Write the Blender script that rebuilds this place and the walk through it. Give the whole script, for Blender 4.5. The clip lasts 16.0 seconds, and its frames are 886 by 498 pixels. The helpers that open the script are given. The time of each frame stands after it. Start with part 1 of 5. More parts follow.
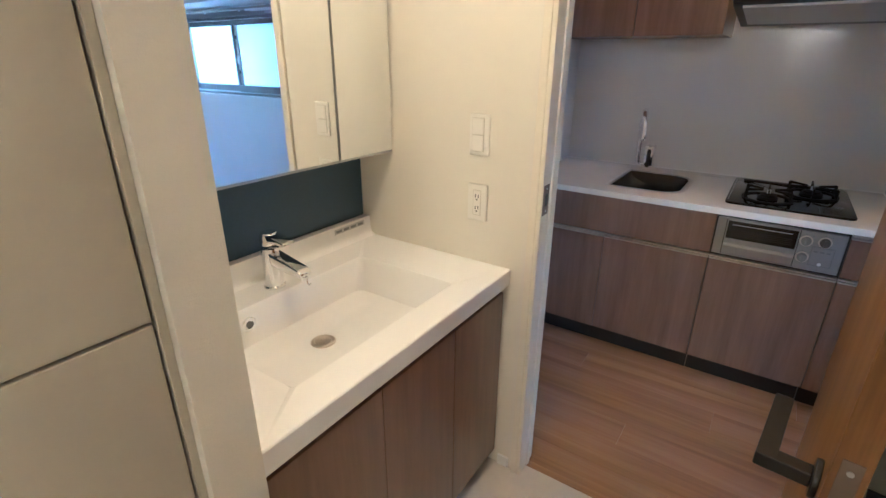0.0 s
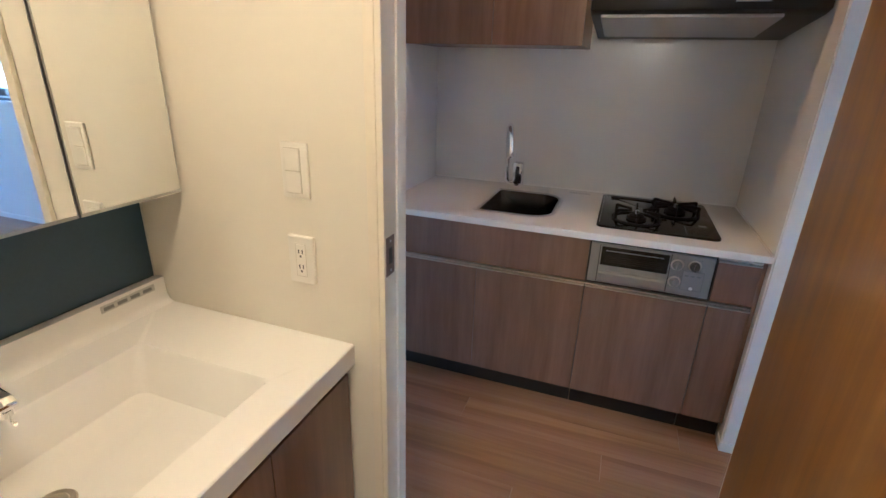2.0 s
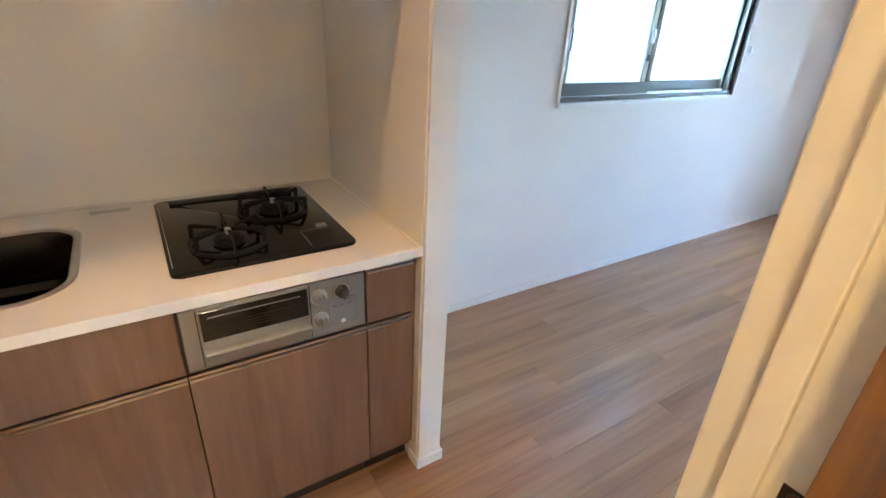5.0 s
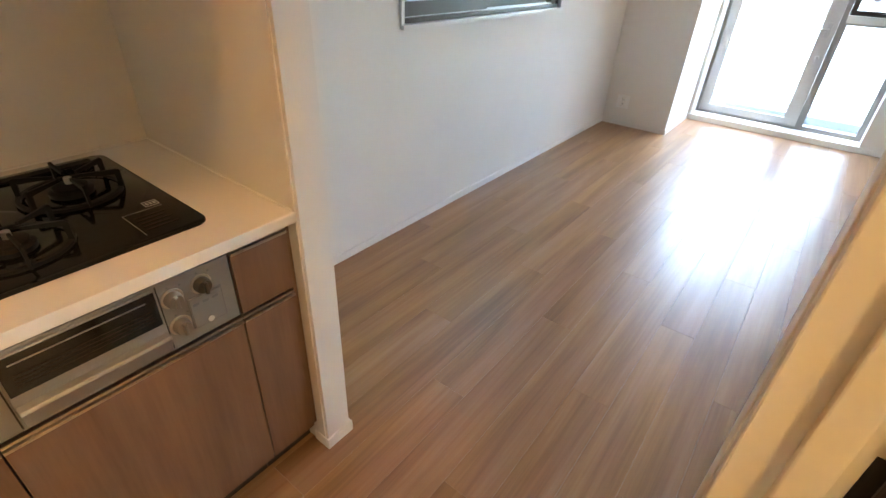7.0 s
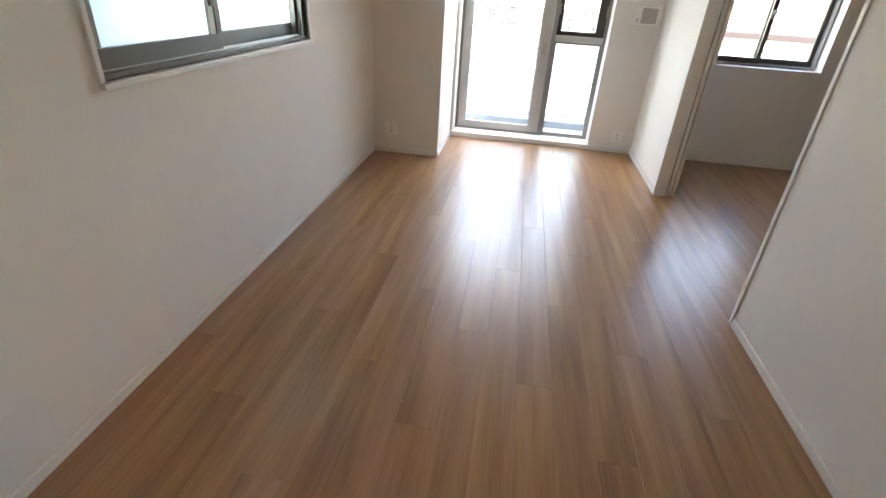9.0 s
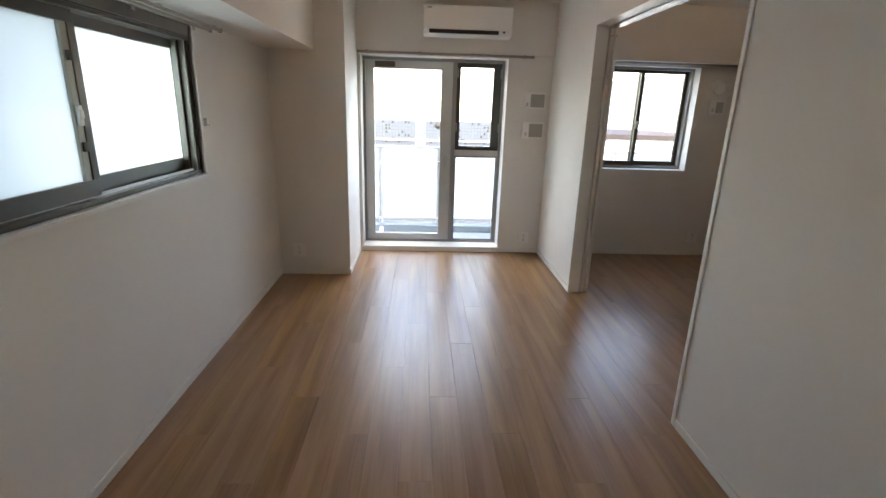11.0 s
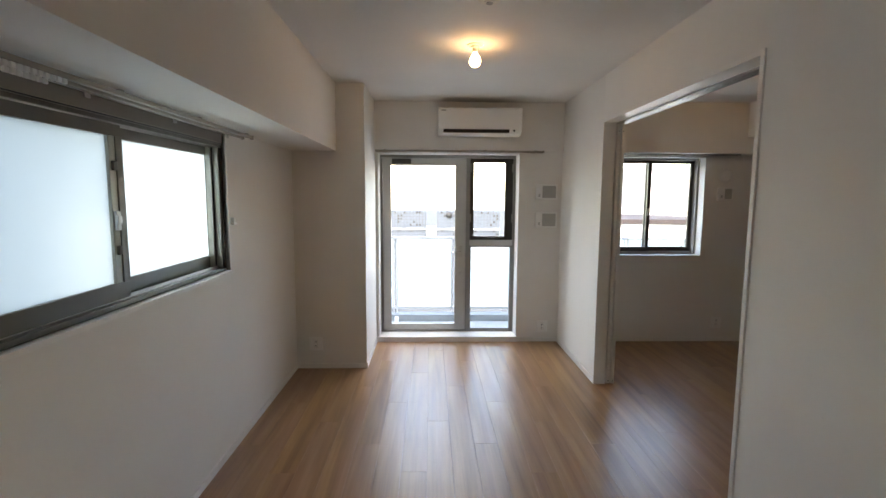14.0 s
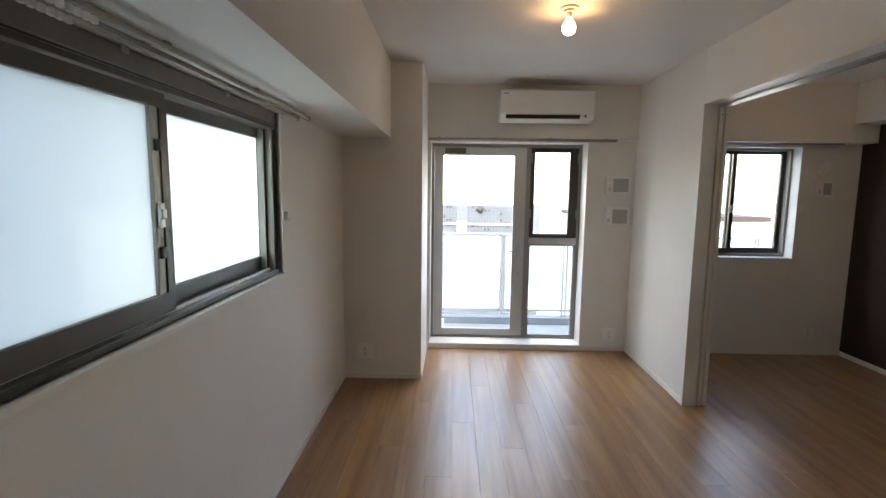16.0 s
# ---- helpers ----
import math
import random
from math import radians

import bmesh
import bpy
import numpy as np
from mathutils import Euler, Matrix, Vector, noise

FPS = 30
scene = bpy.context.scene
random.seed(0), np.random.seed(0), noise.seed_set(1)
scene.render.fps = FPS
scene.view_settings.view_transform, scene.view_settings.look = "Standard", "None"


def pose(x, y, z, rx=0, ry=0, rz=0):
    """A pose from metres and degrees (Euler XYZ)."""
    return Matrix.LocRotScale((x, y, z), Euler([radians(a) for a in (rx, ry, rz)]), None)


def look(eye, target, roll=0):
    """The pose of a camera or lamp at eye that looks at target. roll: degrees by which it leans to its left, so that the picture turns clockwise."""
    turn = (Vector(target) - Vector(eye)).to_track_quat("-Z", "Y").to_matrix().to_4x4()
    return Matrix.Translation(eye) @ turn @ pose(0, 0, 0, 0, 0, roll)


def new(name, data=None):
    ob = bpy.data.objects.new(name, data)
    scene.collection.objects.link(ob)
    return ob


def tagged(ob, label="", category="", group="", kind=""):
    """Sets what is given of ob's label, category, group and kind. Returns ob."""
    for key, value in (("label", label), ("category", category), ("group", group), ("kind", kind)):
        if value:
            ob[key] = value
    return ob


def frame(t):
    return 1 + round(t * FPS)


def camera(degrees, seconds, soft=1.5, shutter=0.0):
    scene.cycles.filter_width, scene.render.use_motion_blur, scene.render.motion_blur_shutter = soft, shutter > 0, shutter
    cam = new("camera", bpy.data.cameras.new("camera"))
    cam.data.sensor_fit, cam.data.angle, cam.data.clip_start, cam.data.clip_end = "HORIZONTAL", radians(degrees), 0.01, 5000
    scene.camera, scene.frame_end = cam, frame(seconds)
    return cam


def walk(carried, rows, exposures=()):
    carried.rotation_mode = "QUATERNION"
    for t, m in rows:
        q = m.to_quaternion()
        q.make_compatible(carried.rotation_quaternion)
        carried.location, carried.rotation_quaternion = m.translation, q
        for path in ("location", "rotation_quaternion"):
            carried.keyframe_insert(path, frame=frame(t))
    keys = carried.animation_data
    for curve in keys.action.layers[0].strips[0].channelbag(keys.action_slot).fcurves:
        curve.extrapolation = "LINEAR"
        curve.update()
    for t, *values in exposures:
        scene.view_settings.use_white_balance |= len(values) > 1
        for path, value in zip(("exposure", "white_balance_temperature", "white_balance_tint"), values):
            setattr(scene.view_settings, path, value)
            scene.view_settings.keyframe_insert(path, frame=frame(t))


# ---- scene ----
cam = camera(85.5, 16.0)
PATH = [
    (0, (1.246, 0.703, 1.447), (0.205, 2.243, 0.708), 0.37),
    (0.5, (1.216, 0.700, 1.441), (0.205, 2.267, 0.720), 0.80),
    (1, (1.181, 0.760, 1.430), (0.282, 2.394, 0.707), 1.50),
    (1.5, (1.167, 0.933, 1.453), (0.438, 2.644, 0.717), 2.33),
    (2, (1.174, 1.116, 1.456), (0.543, 2.876, 0.746), 1.72),
    (2.5, (1.123, 1.272, 1.452), (0.735, 3.101, 0.741), 2.36),
    (3, (1.028, 1.441, 1.455), (1.145, 3.312, 0.757), 3.41),
    (3.5, (0.996, 1.557, 1.441), (1.412, 3.379, 0.729), 3.21),
    (4, (1.061, 1.739, 1.461), (1.711, 3.471, 0.701), 3.05),
    (4.5, (1.115, 1.852, 1.452), (1.910, 3.504, 0.651), 2.80),
    (5, (1.126, 1.961, 1.427), (2.117, 3.476, 0.578), 2.96),
    (5.2, (1.119, 2.029, 1.403), (2.237, 3.445, 0.540), 3.35),
    (7.5, (1.203, 2.185, 1.386), (2.635, 3.064, 0.302), 3.64),
    (8, (1.276, 2.274, 1.420), (2.831, 2.935, 0.349), 4.38),
    (8.5, (1.439, 2.399, 1.431), (3.097, 2.872, 0.418), 3.55),
    (9, (1.591, 2.491, 1.417), (3.331, 2.721, 0.458), 3.82),
    (11.5, (1.780, 2.564, 1.513), (3.719, 2.452, 1.035), 0.53),
    (12, (1.778, 2.556, 1.532), (3.742, 2.465, 1.162), 0.08),
    (12.5, (1.786, 2.559, 1.536), (3.762, 2.478, 1.234), 0.06),
    (13, (1.792, 2.568, 1.531), (3.776, 2.496, 1.282), 0.09),
    (13.5, (1.793, 2.578, 1.531), (3.779, 2.514, 1.303), 0.19),
    (14, (1.803, 2.625, 1.518), (3.790, 2.572, 1.302), 0.34),
    (14.5, (1.842, 2.678, 1.502), (3.830, 2.655, 1.283), 0.19),
    (15, (1.972, 2.737, 1.504), (3.958, 2.752, 1.263), 0.05),
    (15.5, (2.127, 2.805, 1.504), (4.112, 2.847, 1.263), 0.21),
    (16, (2.245, 2.942, 1.503), (4.231, 2.983, 1.263), 0.72),
]
# stops and white balance as the walk goes from lamp light to daylight
EXPOSURES = [
    (0.0, 4.95, 4300, 9), (2.5, 4.95, 4600, 9), (3.5, 5.2, 4950, 9), (4.5, 5.58, 5400, 7), (5.2, 5.64, 5550, 8),
    (7.5, 5.15, 7400, 12), (9.0, 4.64, 8200, 16), (11.5, 3.85, 8150, 17), (15.0, 3.80, 8200, 17), (16.0, 3.74, 8200, 17),
]
walk(cam, [(t, look(eye, target, roll)) for t, eye, target, roll in PATH], EXPOSURES)

# ---- daylight and lamps ----
world = bpy.data.worlds.new("day")
scene.world = world
world.use_nodes = True
sky = world.node_tree.nodes.new("ShaderNodeTexSky")
sky.sky_type = "NISHITA"
sky.sun_disc = False
sky.sun_elevation = radians(48)
sky.sun_rotation = radians(-75)
sky.air_density, sky.dust_density = 1.0, 1.0
back = world.node_tree.nodes["Background"]
back.inputs["Strength"].default_value = 0.15
world.node_tree.links.new(sky.outputs["Color"], back.inputs["Color"])


def lamp(name, kind, m, energy, color, **values):
    data = bpy.data.lights.new(name, kind)
    data.energy, data.color = energy, color
    if "size" in values:
        data.shape, data.size = ("RECTANGLE", values["size"]) if "size_y" in values else ("DISK", values["size"])
    if "size_y" in values:
        data.size_y = values["size_y"]
    if "angle" in values:
        data.angle = values["angle"]
    if "spread" in values:
        data.spread = values["spread"]
    ob = new(name, data)
    ob.matrix_world = m
    return ob


lamp("sun", "SUN", look((-30, 8, 33), (0, 0, 0)), 0.7, (1.0, 0.95, 0.88), angle=radians(0.5))
lamp("window_daylight", "AREA", look((4.25, 4.25, 1.45), (4.2, 3.75, 1.42)), 2.2, (0.90, 0.96, 1.0), size=0.95, size_y=0.8)
lamp("balcony_daylight", "AREA", look((7.55, 2.44, 2.45), (4.6, 2.4, 0.4)), 2.6, (0.92, 0.97, 1.0), size=1.3, size_y=0.7)
lamp("washroom_downlight", "AREA", pose(0.74, 1.43, 2.442), 0.33, (1.0, 0.63, 0.27), size=0.30)
lamp("kitchen_downlight", "AREA", pose(1.15, 2.90, 2.442), 0.13, (1.0, 0.44, 0.11), size=0.10)

# ---- building helpers ----
ORIGIN = {}


def thing(name, at, label, category, group="", kind=""):
    ob = new(name)
    ob.location = at
    ob.empty_display_size = 0.05
    ORIGIN[ob] = Vector(at)
    return tagged(ob, label, category, group, kind)


def mesh_from(name, bm, material, origin=(0, 0, 0), smooth=False):
    bmesh.ops.recalc_face_normals(bm, faces=bm.faces)
    bmesh.ops.translate(bm, verts=bm.verts, vec=-Vector(origin))
    me = bpy.data.meshes.new(name)
    bm.to_mesh(me)
    bm.free()
    me.materials.append(material)
    if smooth:
        me.shade_smooth()
        me.set_sharp_from_angle(angle=radians(35))
    return me


def part(name, bm, material, parent, label="", smooth=False):
    """One mesh, given in world coordinates, under a thing or a part."""
    origin = ORIGIN[parent]
    ob = new(name, mesh_from(name, bm, material, origin, smooth))
    ob.parent = parent
    ORIGIN[ob] = origin
    return tagged(ob, label)


def solid(name, bm, material, label="", category="", group="", kind="", smooth=False):
    """A thing or piece of the setting that is one mesh."""
    lo = Vector([min(v.co[i] for v in bm.verts) for i in range(3)])
    hi = Vector([max(v.co[i] for v in bm.verts) for i in range(3)])
    origin = Vector(((lo.x + hi.x) / 2, (lo.y + hi.y) / 2, lo.z))
    ob = new(name, mesh_from(name, bm, material, origin, smooth))
    ob.location = origin
    ORIGIN[ob] = origin
    return tagged(ob, label, category, group, kind)


def box(x0, x1, y0, y1, z0, z1, bevel=0.0, segments=2, bm=None):
    own = bmesh.new()
    bmesh.ops.create_cube(own, size=1)
    for v in own.verts:
        v.co = ((x0 + x1) / 2 + v.co.x * (x1 - x0), (y0 + y1) / 2 + v.co.y * (y1 - y0), (z0 + z1) / 2 + v.co.z * (z1 - z0))
    if bevel:
        bmesh.ops.bevel(own, geom=own.edges[:], offset=bevel, segments=segments, profile=0.5, affect="EDGES")
    return join(bm, own)


def join(bm, own):
    if bm is None:
        return own
    me = bpy.data.meshes.new("tmp")
    own.to_mesh(me)
    own.free()
    bm.from_mesh(me)
    bpy.data.meshes.remove(me)
    return bm


def tube(a, b, r, r2=None, sides=20, bm=None, bevel=0.0):
    """A round rod from a to b."""
    a, b = Vector(a), Vector(b)
    own = bmesh.new()
    bmesh.ops.create_cone(own, cap_ends=True, segments=sides, radius1=r, radius2=r if r2 is None else r2, depth=(b - a).length)
    if bevel:
        rim = [e for e in own.edges if len(e.link_faces) == 2 and any(len(f.verts) > 4 for f in e.link_faces)]
        bmesh.ops.bevel(own, geom=rim, offset=bevel, segments=2, profile=0.5, affect="EDGES")
    turn = (b - a).to_track_quat("Z", "Y").to_matrix().to_4x4()
    bmesh.ops.transform(own, matrix=Matrix.Translation((a + b) / 2) @ turn, verts=own.verts)
    return join(bm, own)


def pipe(points, r, sides=14, bm=None):
    """A bent round pipe through the points."""
    own = bmesh.new()
    pts = [Vector(p) for p in points]
    rings = []
    for i, p in enumerate(pts):
        way = (pts[min(i + 1, len(pts) - 1)] - pts[max(i - 1, 0)]).normalized()
        turn = way.to_track_quat("Z", "Y").to_matrix()
        rings.append([own.verts.new(p + turn @ Vector((r * math.cos(2 * math.pi * k / sides), r * math.sin(2 * math.pi * k / sides), 0))) for k in range(sides)])
    for a, b in zip(rings, rings[1:]):
        best = min(range(sides), key=lambda s: (a[0].co - b[s].co).length)
        for k in range(sides):
            own.faces.new((a[k], a[(k + 1) % sides], b[(k + 1 + best) % sides], b[(k + best) % sides]))
    own.faces.new(rings[0])
    own.faces.new(list(reversed(rings[-1])))
    return join(bm, own)


def lathe(profile, at, sides=28, bm=None, axis="z"):
    """A turned shape: profile of (radius, height)."""
    own = bmesh.new()
    rings = []
    for r, h in profile:
        ring = []
        for k in range(sides):
            c, s = r * math.cos(2 * math.pi * k / sides), r * math.sin(2 * math.pi * k / sides)
            q = {"z": (c, s, h), "x": (h, c, s), "y": (c, h, s)}[axis]
            ring.append(own.verts.new(Vector(at) + Vector(q)))
        rings.append(ring)
    for a, b in zip(rings, rings[1:]):
        for k in range(sides):
            own.faces.new((a[k], a[(k + 1) % sides], b[(k + 1) % sides], b[k]))
    if profile[0] != profile[-1]:
        own.faces.new(rings[0])
        own.faces.new(rings[-1])
    else:
        bmesh.ops.remove_doubles(own, verts=own.verts, dist=1e-6)
    return join(bm, own)


def prism(outline, axis, lo, hi, bm=None, bevel=0.0):
    """An outline of 2D points pushed along an axis: x -> (y, z), y -> (x, z), z -> (x, y)."""
    own = bmesh.new()

    def at(p, d):
        return {"x": (d, p[0], p[1]), "y": (p[0], d, p[1]), "z": (p[0], p[1], d)}[axis]
    a = [own.verts.new(at(p, lo)) for p in outline]
    b = [own.verts.new(at(p, hi)) for p in outline]
    own.faces.new(a)
    own.faces.new(list(reversed(b)))
    n = len(outline)
    for i in range(n):
        own.faces.new((a[i], b[i], b[(i + 1) % n], a[(i + 1) % n]))
    if bevel:
        bmesh.ops.bevel(own, geom=own.edges[:], offset=bevel, segments=2, profile=0.5, affect="EDGES")
    return join(bm, own)


def slab_with_holes(axis, d0, d1, u0, u1, w0, w1, holes=()):
    """A wall of thickness d0..d1 across the axis, over u and w, with rectangular holes (u0, u1, w0, w1) through it."""
    us = sorted({u0, u1, *[h[0] for h in holes], *[h[1] for h in holes]})
    ws = sorted({w0, w1, *[h[2] for h in holes], *[h[3] for h in holes]})
    us = [u for u in us if u0 <= u <= u1]
    ws = [w for w in ws if w0 <= w <= w1]
    bm = bmesh.new()
    keep = {}

    def vert(d, u, w):
        k = (d, u, w)
        if k not in keep:
            keep[k] = bm.verts.new({"x": (d, u, w), "y": (u, d, w), "z": (u, w, d)}[axis])
        return keep[k]

    def full(i, j):
        if not (0 <= i < len(us) - 1 and 0 <= j < len(ws) - 1):
            return False
        u, w = (us[i] + us[i + 1]) / 2, (ws[j] + ws[j + 1]) / 2
        return not any(h[0] < u < h[1] and h[2] < w < h[3] for h in holes)
    for i in range(len(us) - 1):
        for j in range(len(ws) - 1):
            if not full(i, j):
                continue
            a, b, c, e = us[i], us[i + 1], ws[j], ws[j + 1]
            for d in (d0, d1):
                bm.faces.new((vert(d, a, c), vert(d, b, c), vert(d, b, e), vert(d, a, e)))
            for there, p, q in ((full(i - 1, j), (a, c), (a, e)), (full(i + 1, j), (b, c), (b, e)), (full(i, j - 1), (a, c), (b, c)), (full(i, j + 1), (a, e), (b, e))):
                if not there:
                    bm.faces.new((vert(d0, *p), vert(d0, *q), vert(d1, *q), vert(d1, *p)))
    return bm


# ---- materials ----
def material(name):
    m = bpy.data.materials.new(name)
    m.use_nodes = True
    nt = m.node_tree
    return m, nt, nt.nodes["Principled BSDF"]


def node(nt, kind, **values):
    n = nt.nodes.new(kind)
    for k, v in values.items():
        n.inputs[k.replace("_", " ")].default_value = v
    return n


def ramp(nt, source, stops):
    r = nt.nodes.new("ShaderNodeValToRGB")
    while len(r.color_ramp.elements) < len(stops):
        r.color_ramp.elements.new(0.5)
    for e, (p, c) in zip(r.color_ramp.elements, stops):
        e.position, e.color = p, (*c, 1) if len(c) == 3 else c
    nt.links.new(source, r.inputs["Fac"])
    return r.outputs["Color"]


def surface(name, color, rough=0.5, metal=0.0, var=0.05, grain=60.0, bump=0.05, big=1.5, coat=0.0, rough_var=0.08):
    """A plain surface with two scales of unevenness."""
    m, nt, p = material(name)
    co = nt.nodes.new("ShaderNodeTexCoord")
    n1 = node(nt, "ShaderNodeTexNoise", Scale=big, Detail=3.0)
    n2 = node(nt, "ShaderNodeTexNoise", Scale=grain, Detail=4.0)
    for n in (n1, n2):
        nt.links.new(co.outputs["Object"], n.inputs["Vector"])
    mix = nt.nodes.new("ShaderNodeMix")
    mix.data_type = "FLOAT"
    mix.inputs[0].default_value = 0.4
    nt.links.new(n1.outputs["Fac"], mix.inputs[2])
    nt.links.new(n2.outputs["Fac"], mix.inputs[3])
    lo = tuple(c * (1 - var) for c in color)
    hi = tuple(min(1, c * (1 + var)) for c in color)
    nt.links.new(ramp(nt, mix.outputs[0], ((0.3, lo), (0.7, hi))), p.inputs["Base Color"])
    mr = node(nt, "ShaderNodeMapRange", To_Min=max(0.02, rough - rough_var), To_Max=min(1, rough + rough_var))
    nt.links.new(n1.outputs["Fac"], mr.inputs["Value"])
    nt.links.new(mr.outputs["Result"], p.inputs["Roughness"])
    p.inputs["Metallic"].default_value = metal
    p.inputs["Coat Weight"].default_value = coat
    if bump:
        b = node(nt, "ShaderNodeBump", Strength=bump, Distance=0.002)
        nt.links.new(n2.outputs["Fac"], b.inputs["Height"])
        nt.links.new(b.outputs["Normal"], p.inputs["Normal"])
    return m


def wallpaper(name, color, strength=0.25, weave=(90.0, 90.0, 90.0)):
    """Fine woven vinyl wallpaper."""
    m, nt, p = material(name)
    co = nt.nodes.new("ShaderNodeTexCoord")
    n1 = node(nt, "ShaderNodeTexNoise", Scale=1.1, Detail=4.0)
    n2 = node(nt, "ShaderNodeTexNoise", Scale=420.0, Detail=3.0)
    w1 = node(nt, "ShaderNodeTexNoise", Scale=1.0, Detail=2.0)
    mp = nt.nodes.new("ShaderNodeMapping")
    mp.inputs["Scale"].default_value = weave
    nt.links.new(co.outputs["Object"], mp.inputs["Vector"])
    nt.links.new(mp.outputs["Vector"], w1.inputs["Vector"])
    for n in (n1, n2):
        nt.links.new(co.outputs["Object"], n.inputs["Vector"])
    lo, hi = tuple(c * 0.955 for c in color), tuple(min(1, c * 1.03) for c in color)
    nt.links.new(ramp(nt, n1.outputs["Fac"], ((0.3, lo), (0.7, hi))), p.inputs["Base Color"])
    add = nt.nodes.new("ShaderNodeMath")
    nt.links.new(n2.outputs["Fac"], add.inputs[0])
    nt.links.new(w1.outputs["Fac"], add.inputs[1])
    b = node(nt, "ShaderNodeBump", Strength=strength, Distance=0.0015)
    nt.links.new(add.outputs[0], b.inputs["Height"])
    nt.links.new(b.outputs["Normal"], p.inputs["Normal"])
    p.inputs["Roughness"].default_value = 0.72
    p.inputs["Specular IOR Level"].default_value = 0.3
    return m


def wood(name, dark, mid, light, stretch, rough=0.35, coat=0.0, per_object=False, bump=0.04, streak=1.0, coat_rough=0.24):
    """Straight wood grain. stretch: how fast it changes along x, y and z, per metre."""
    m, nt, p = material(name)
    co = nt.nodes.new("ShaderNodeTexCoord")
    mp = nt.nodes.new("ShaderNodeMapping")
    mp.inputs["Scale"].default_value = stretch
    nt.links.new(co.outputs["Object"], mp.inputs["Vector"])
    info = nt.nodes.new("ShaderNodeObjectInfo")
    if per_object:
        shift = nt.nodes.new("ShaderNodeMath")
        shift.operation = "MULTIPLY"
        shift.inputs[1].default_value = 57.0
        nt.links.new(info.outputs["Random"], shift.inputs[0])
        nt.links.new(shift.outputs[0], mp.inputs["Location"])
    n1 = node(nt, "ShaderNodeTexNoise", Scale=1.0, Detail=6.0, Roughness=0.6, Distortion=0.25)
    n2 = node(nt, "ShaderNodeTexNoise", Scale=5.5, Detail=4.0, Roughness=0.7)
    nt.links.new(mp.outputs["Vector"], n1.inputs["Vector"])
    nt.links.new(mp.outputs["Vector"], n2.inputs["Vector"])
    mix = nt.nodes.new("ShaderNodeMix")
    mix.data_type = "FLOAT"
    mix.inputs[0].default_value = 0.35
    nt.links.new(n1.outputs["Fac"], mix.inputs[2])
    nt.links.new(n2.outputs["Fac"], mix.inputs[3])
    w = 0.2 / streak
    col = ramp(nt, mix.outputs[0], ((0.5 - w, dark), (0.5, mid), (0.5 + w, light)))
    if per_object:
        hsv = nt.nodes.new("ShaderNodeHueSaturation")
        mr = node(nt, "ShaderNodeMapRange", To_Min=0.92, To_Max=1.07)
        nt.links.new(info.outputs["Random"], mr.inputs["Value"])
        nt.links.new(mr.outputs["Result"], hsv.inputs["Value"])
        nt.links.new(col, hsv.inputs["Color"])
        col = hsv.outputs["Color"]
    nt.links.new(col, p.inputs["Base Color"])
    mr2 = node(nt, "ShaderNodeMapRange", To_Min=rough - 0.06, To_Max=rough + 0.08)
    nt.links.new(n2.outputs["Fac"], mr2.inputs["Value"])
    nt.links.new(mr2.outputs["Result"], p.inputs["Roughness"])
    p.inputs["Coat Weight"].default_value = coat
    p.inputs["Coat Roughness"].default_value = coat_rough
    b = node(nt, "ShaderNodeBump", Strength=bump, Distance=0.002)
    nt.links.new(n2.outputs["Fac"], b.inputs["Height"])
    nt.links.new(b.outputs["Normal"], p.inputs["Normal"])
    return m


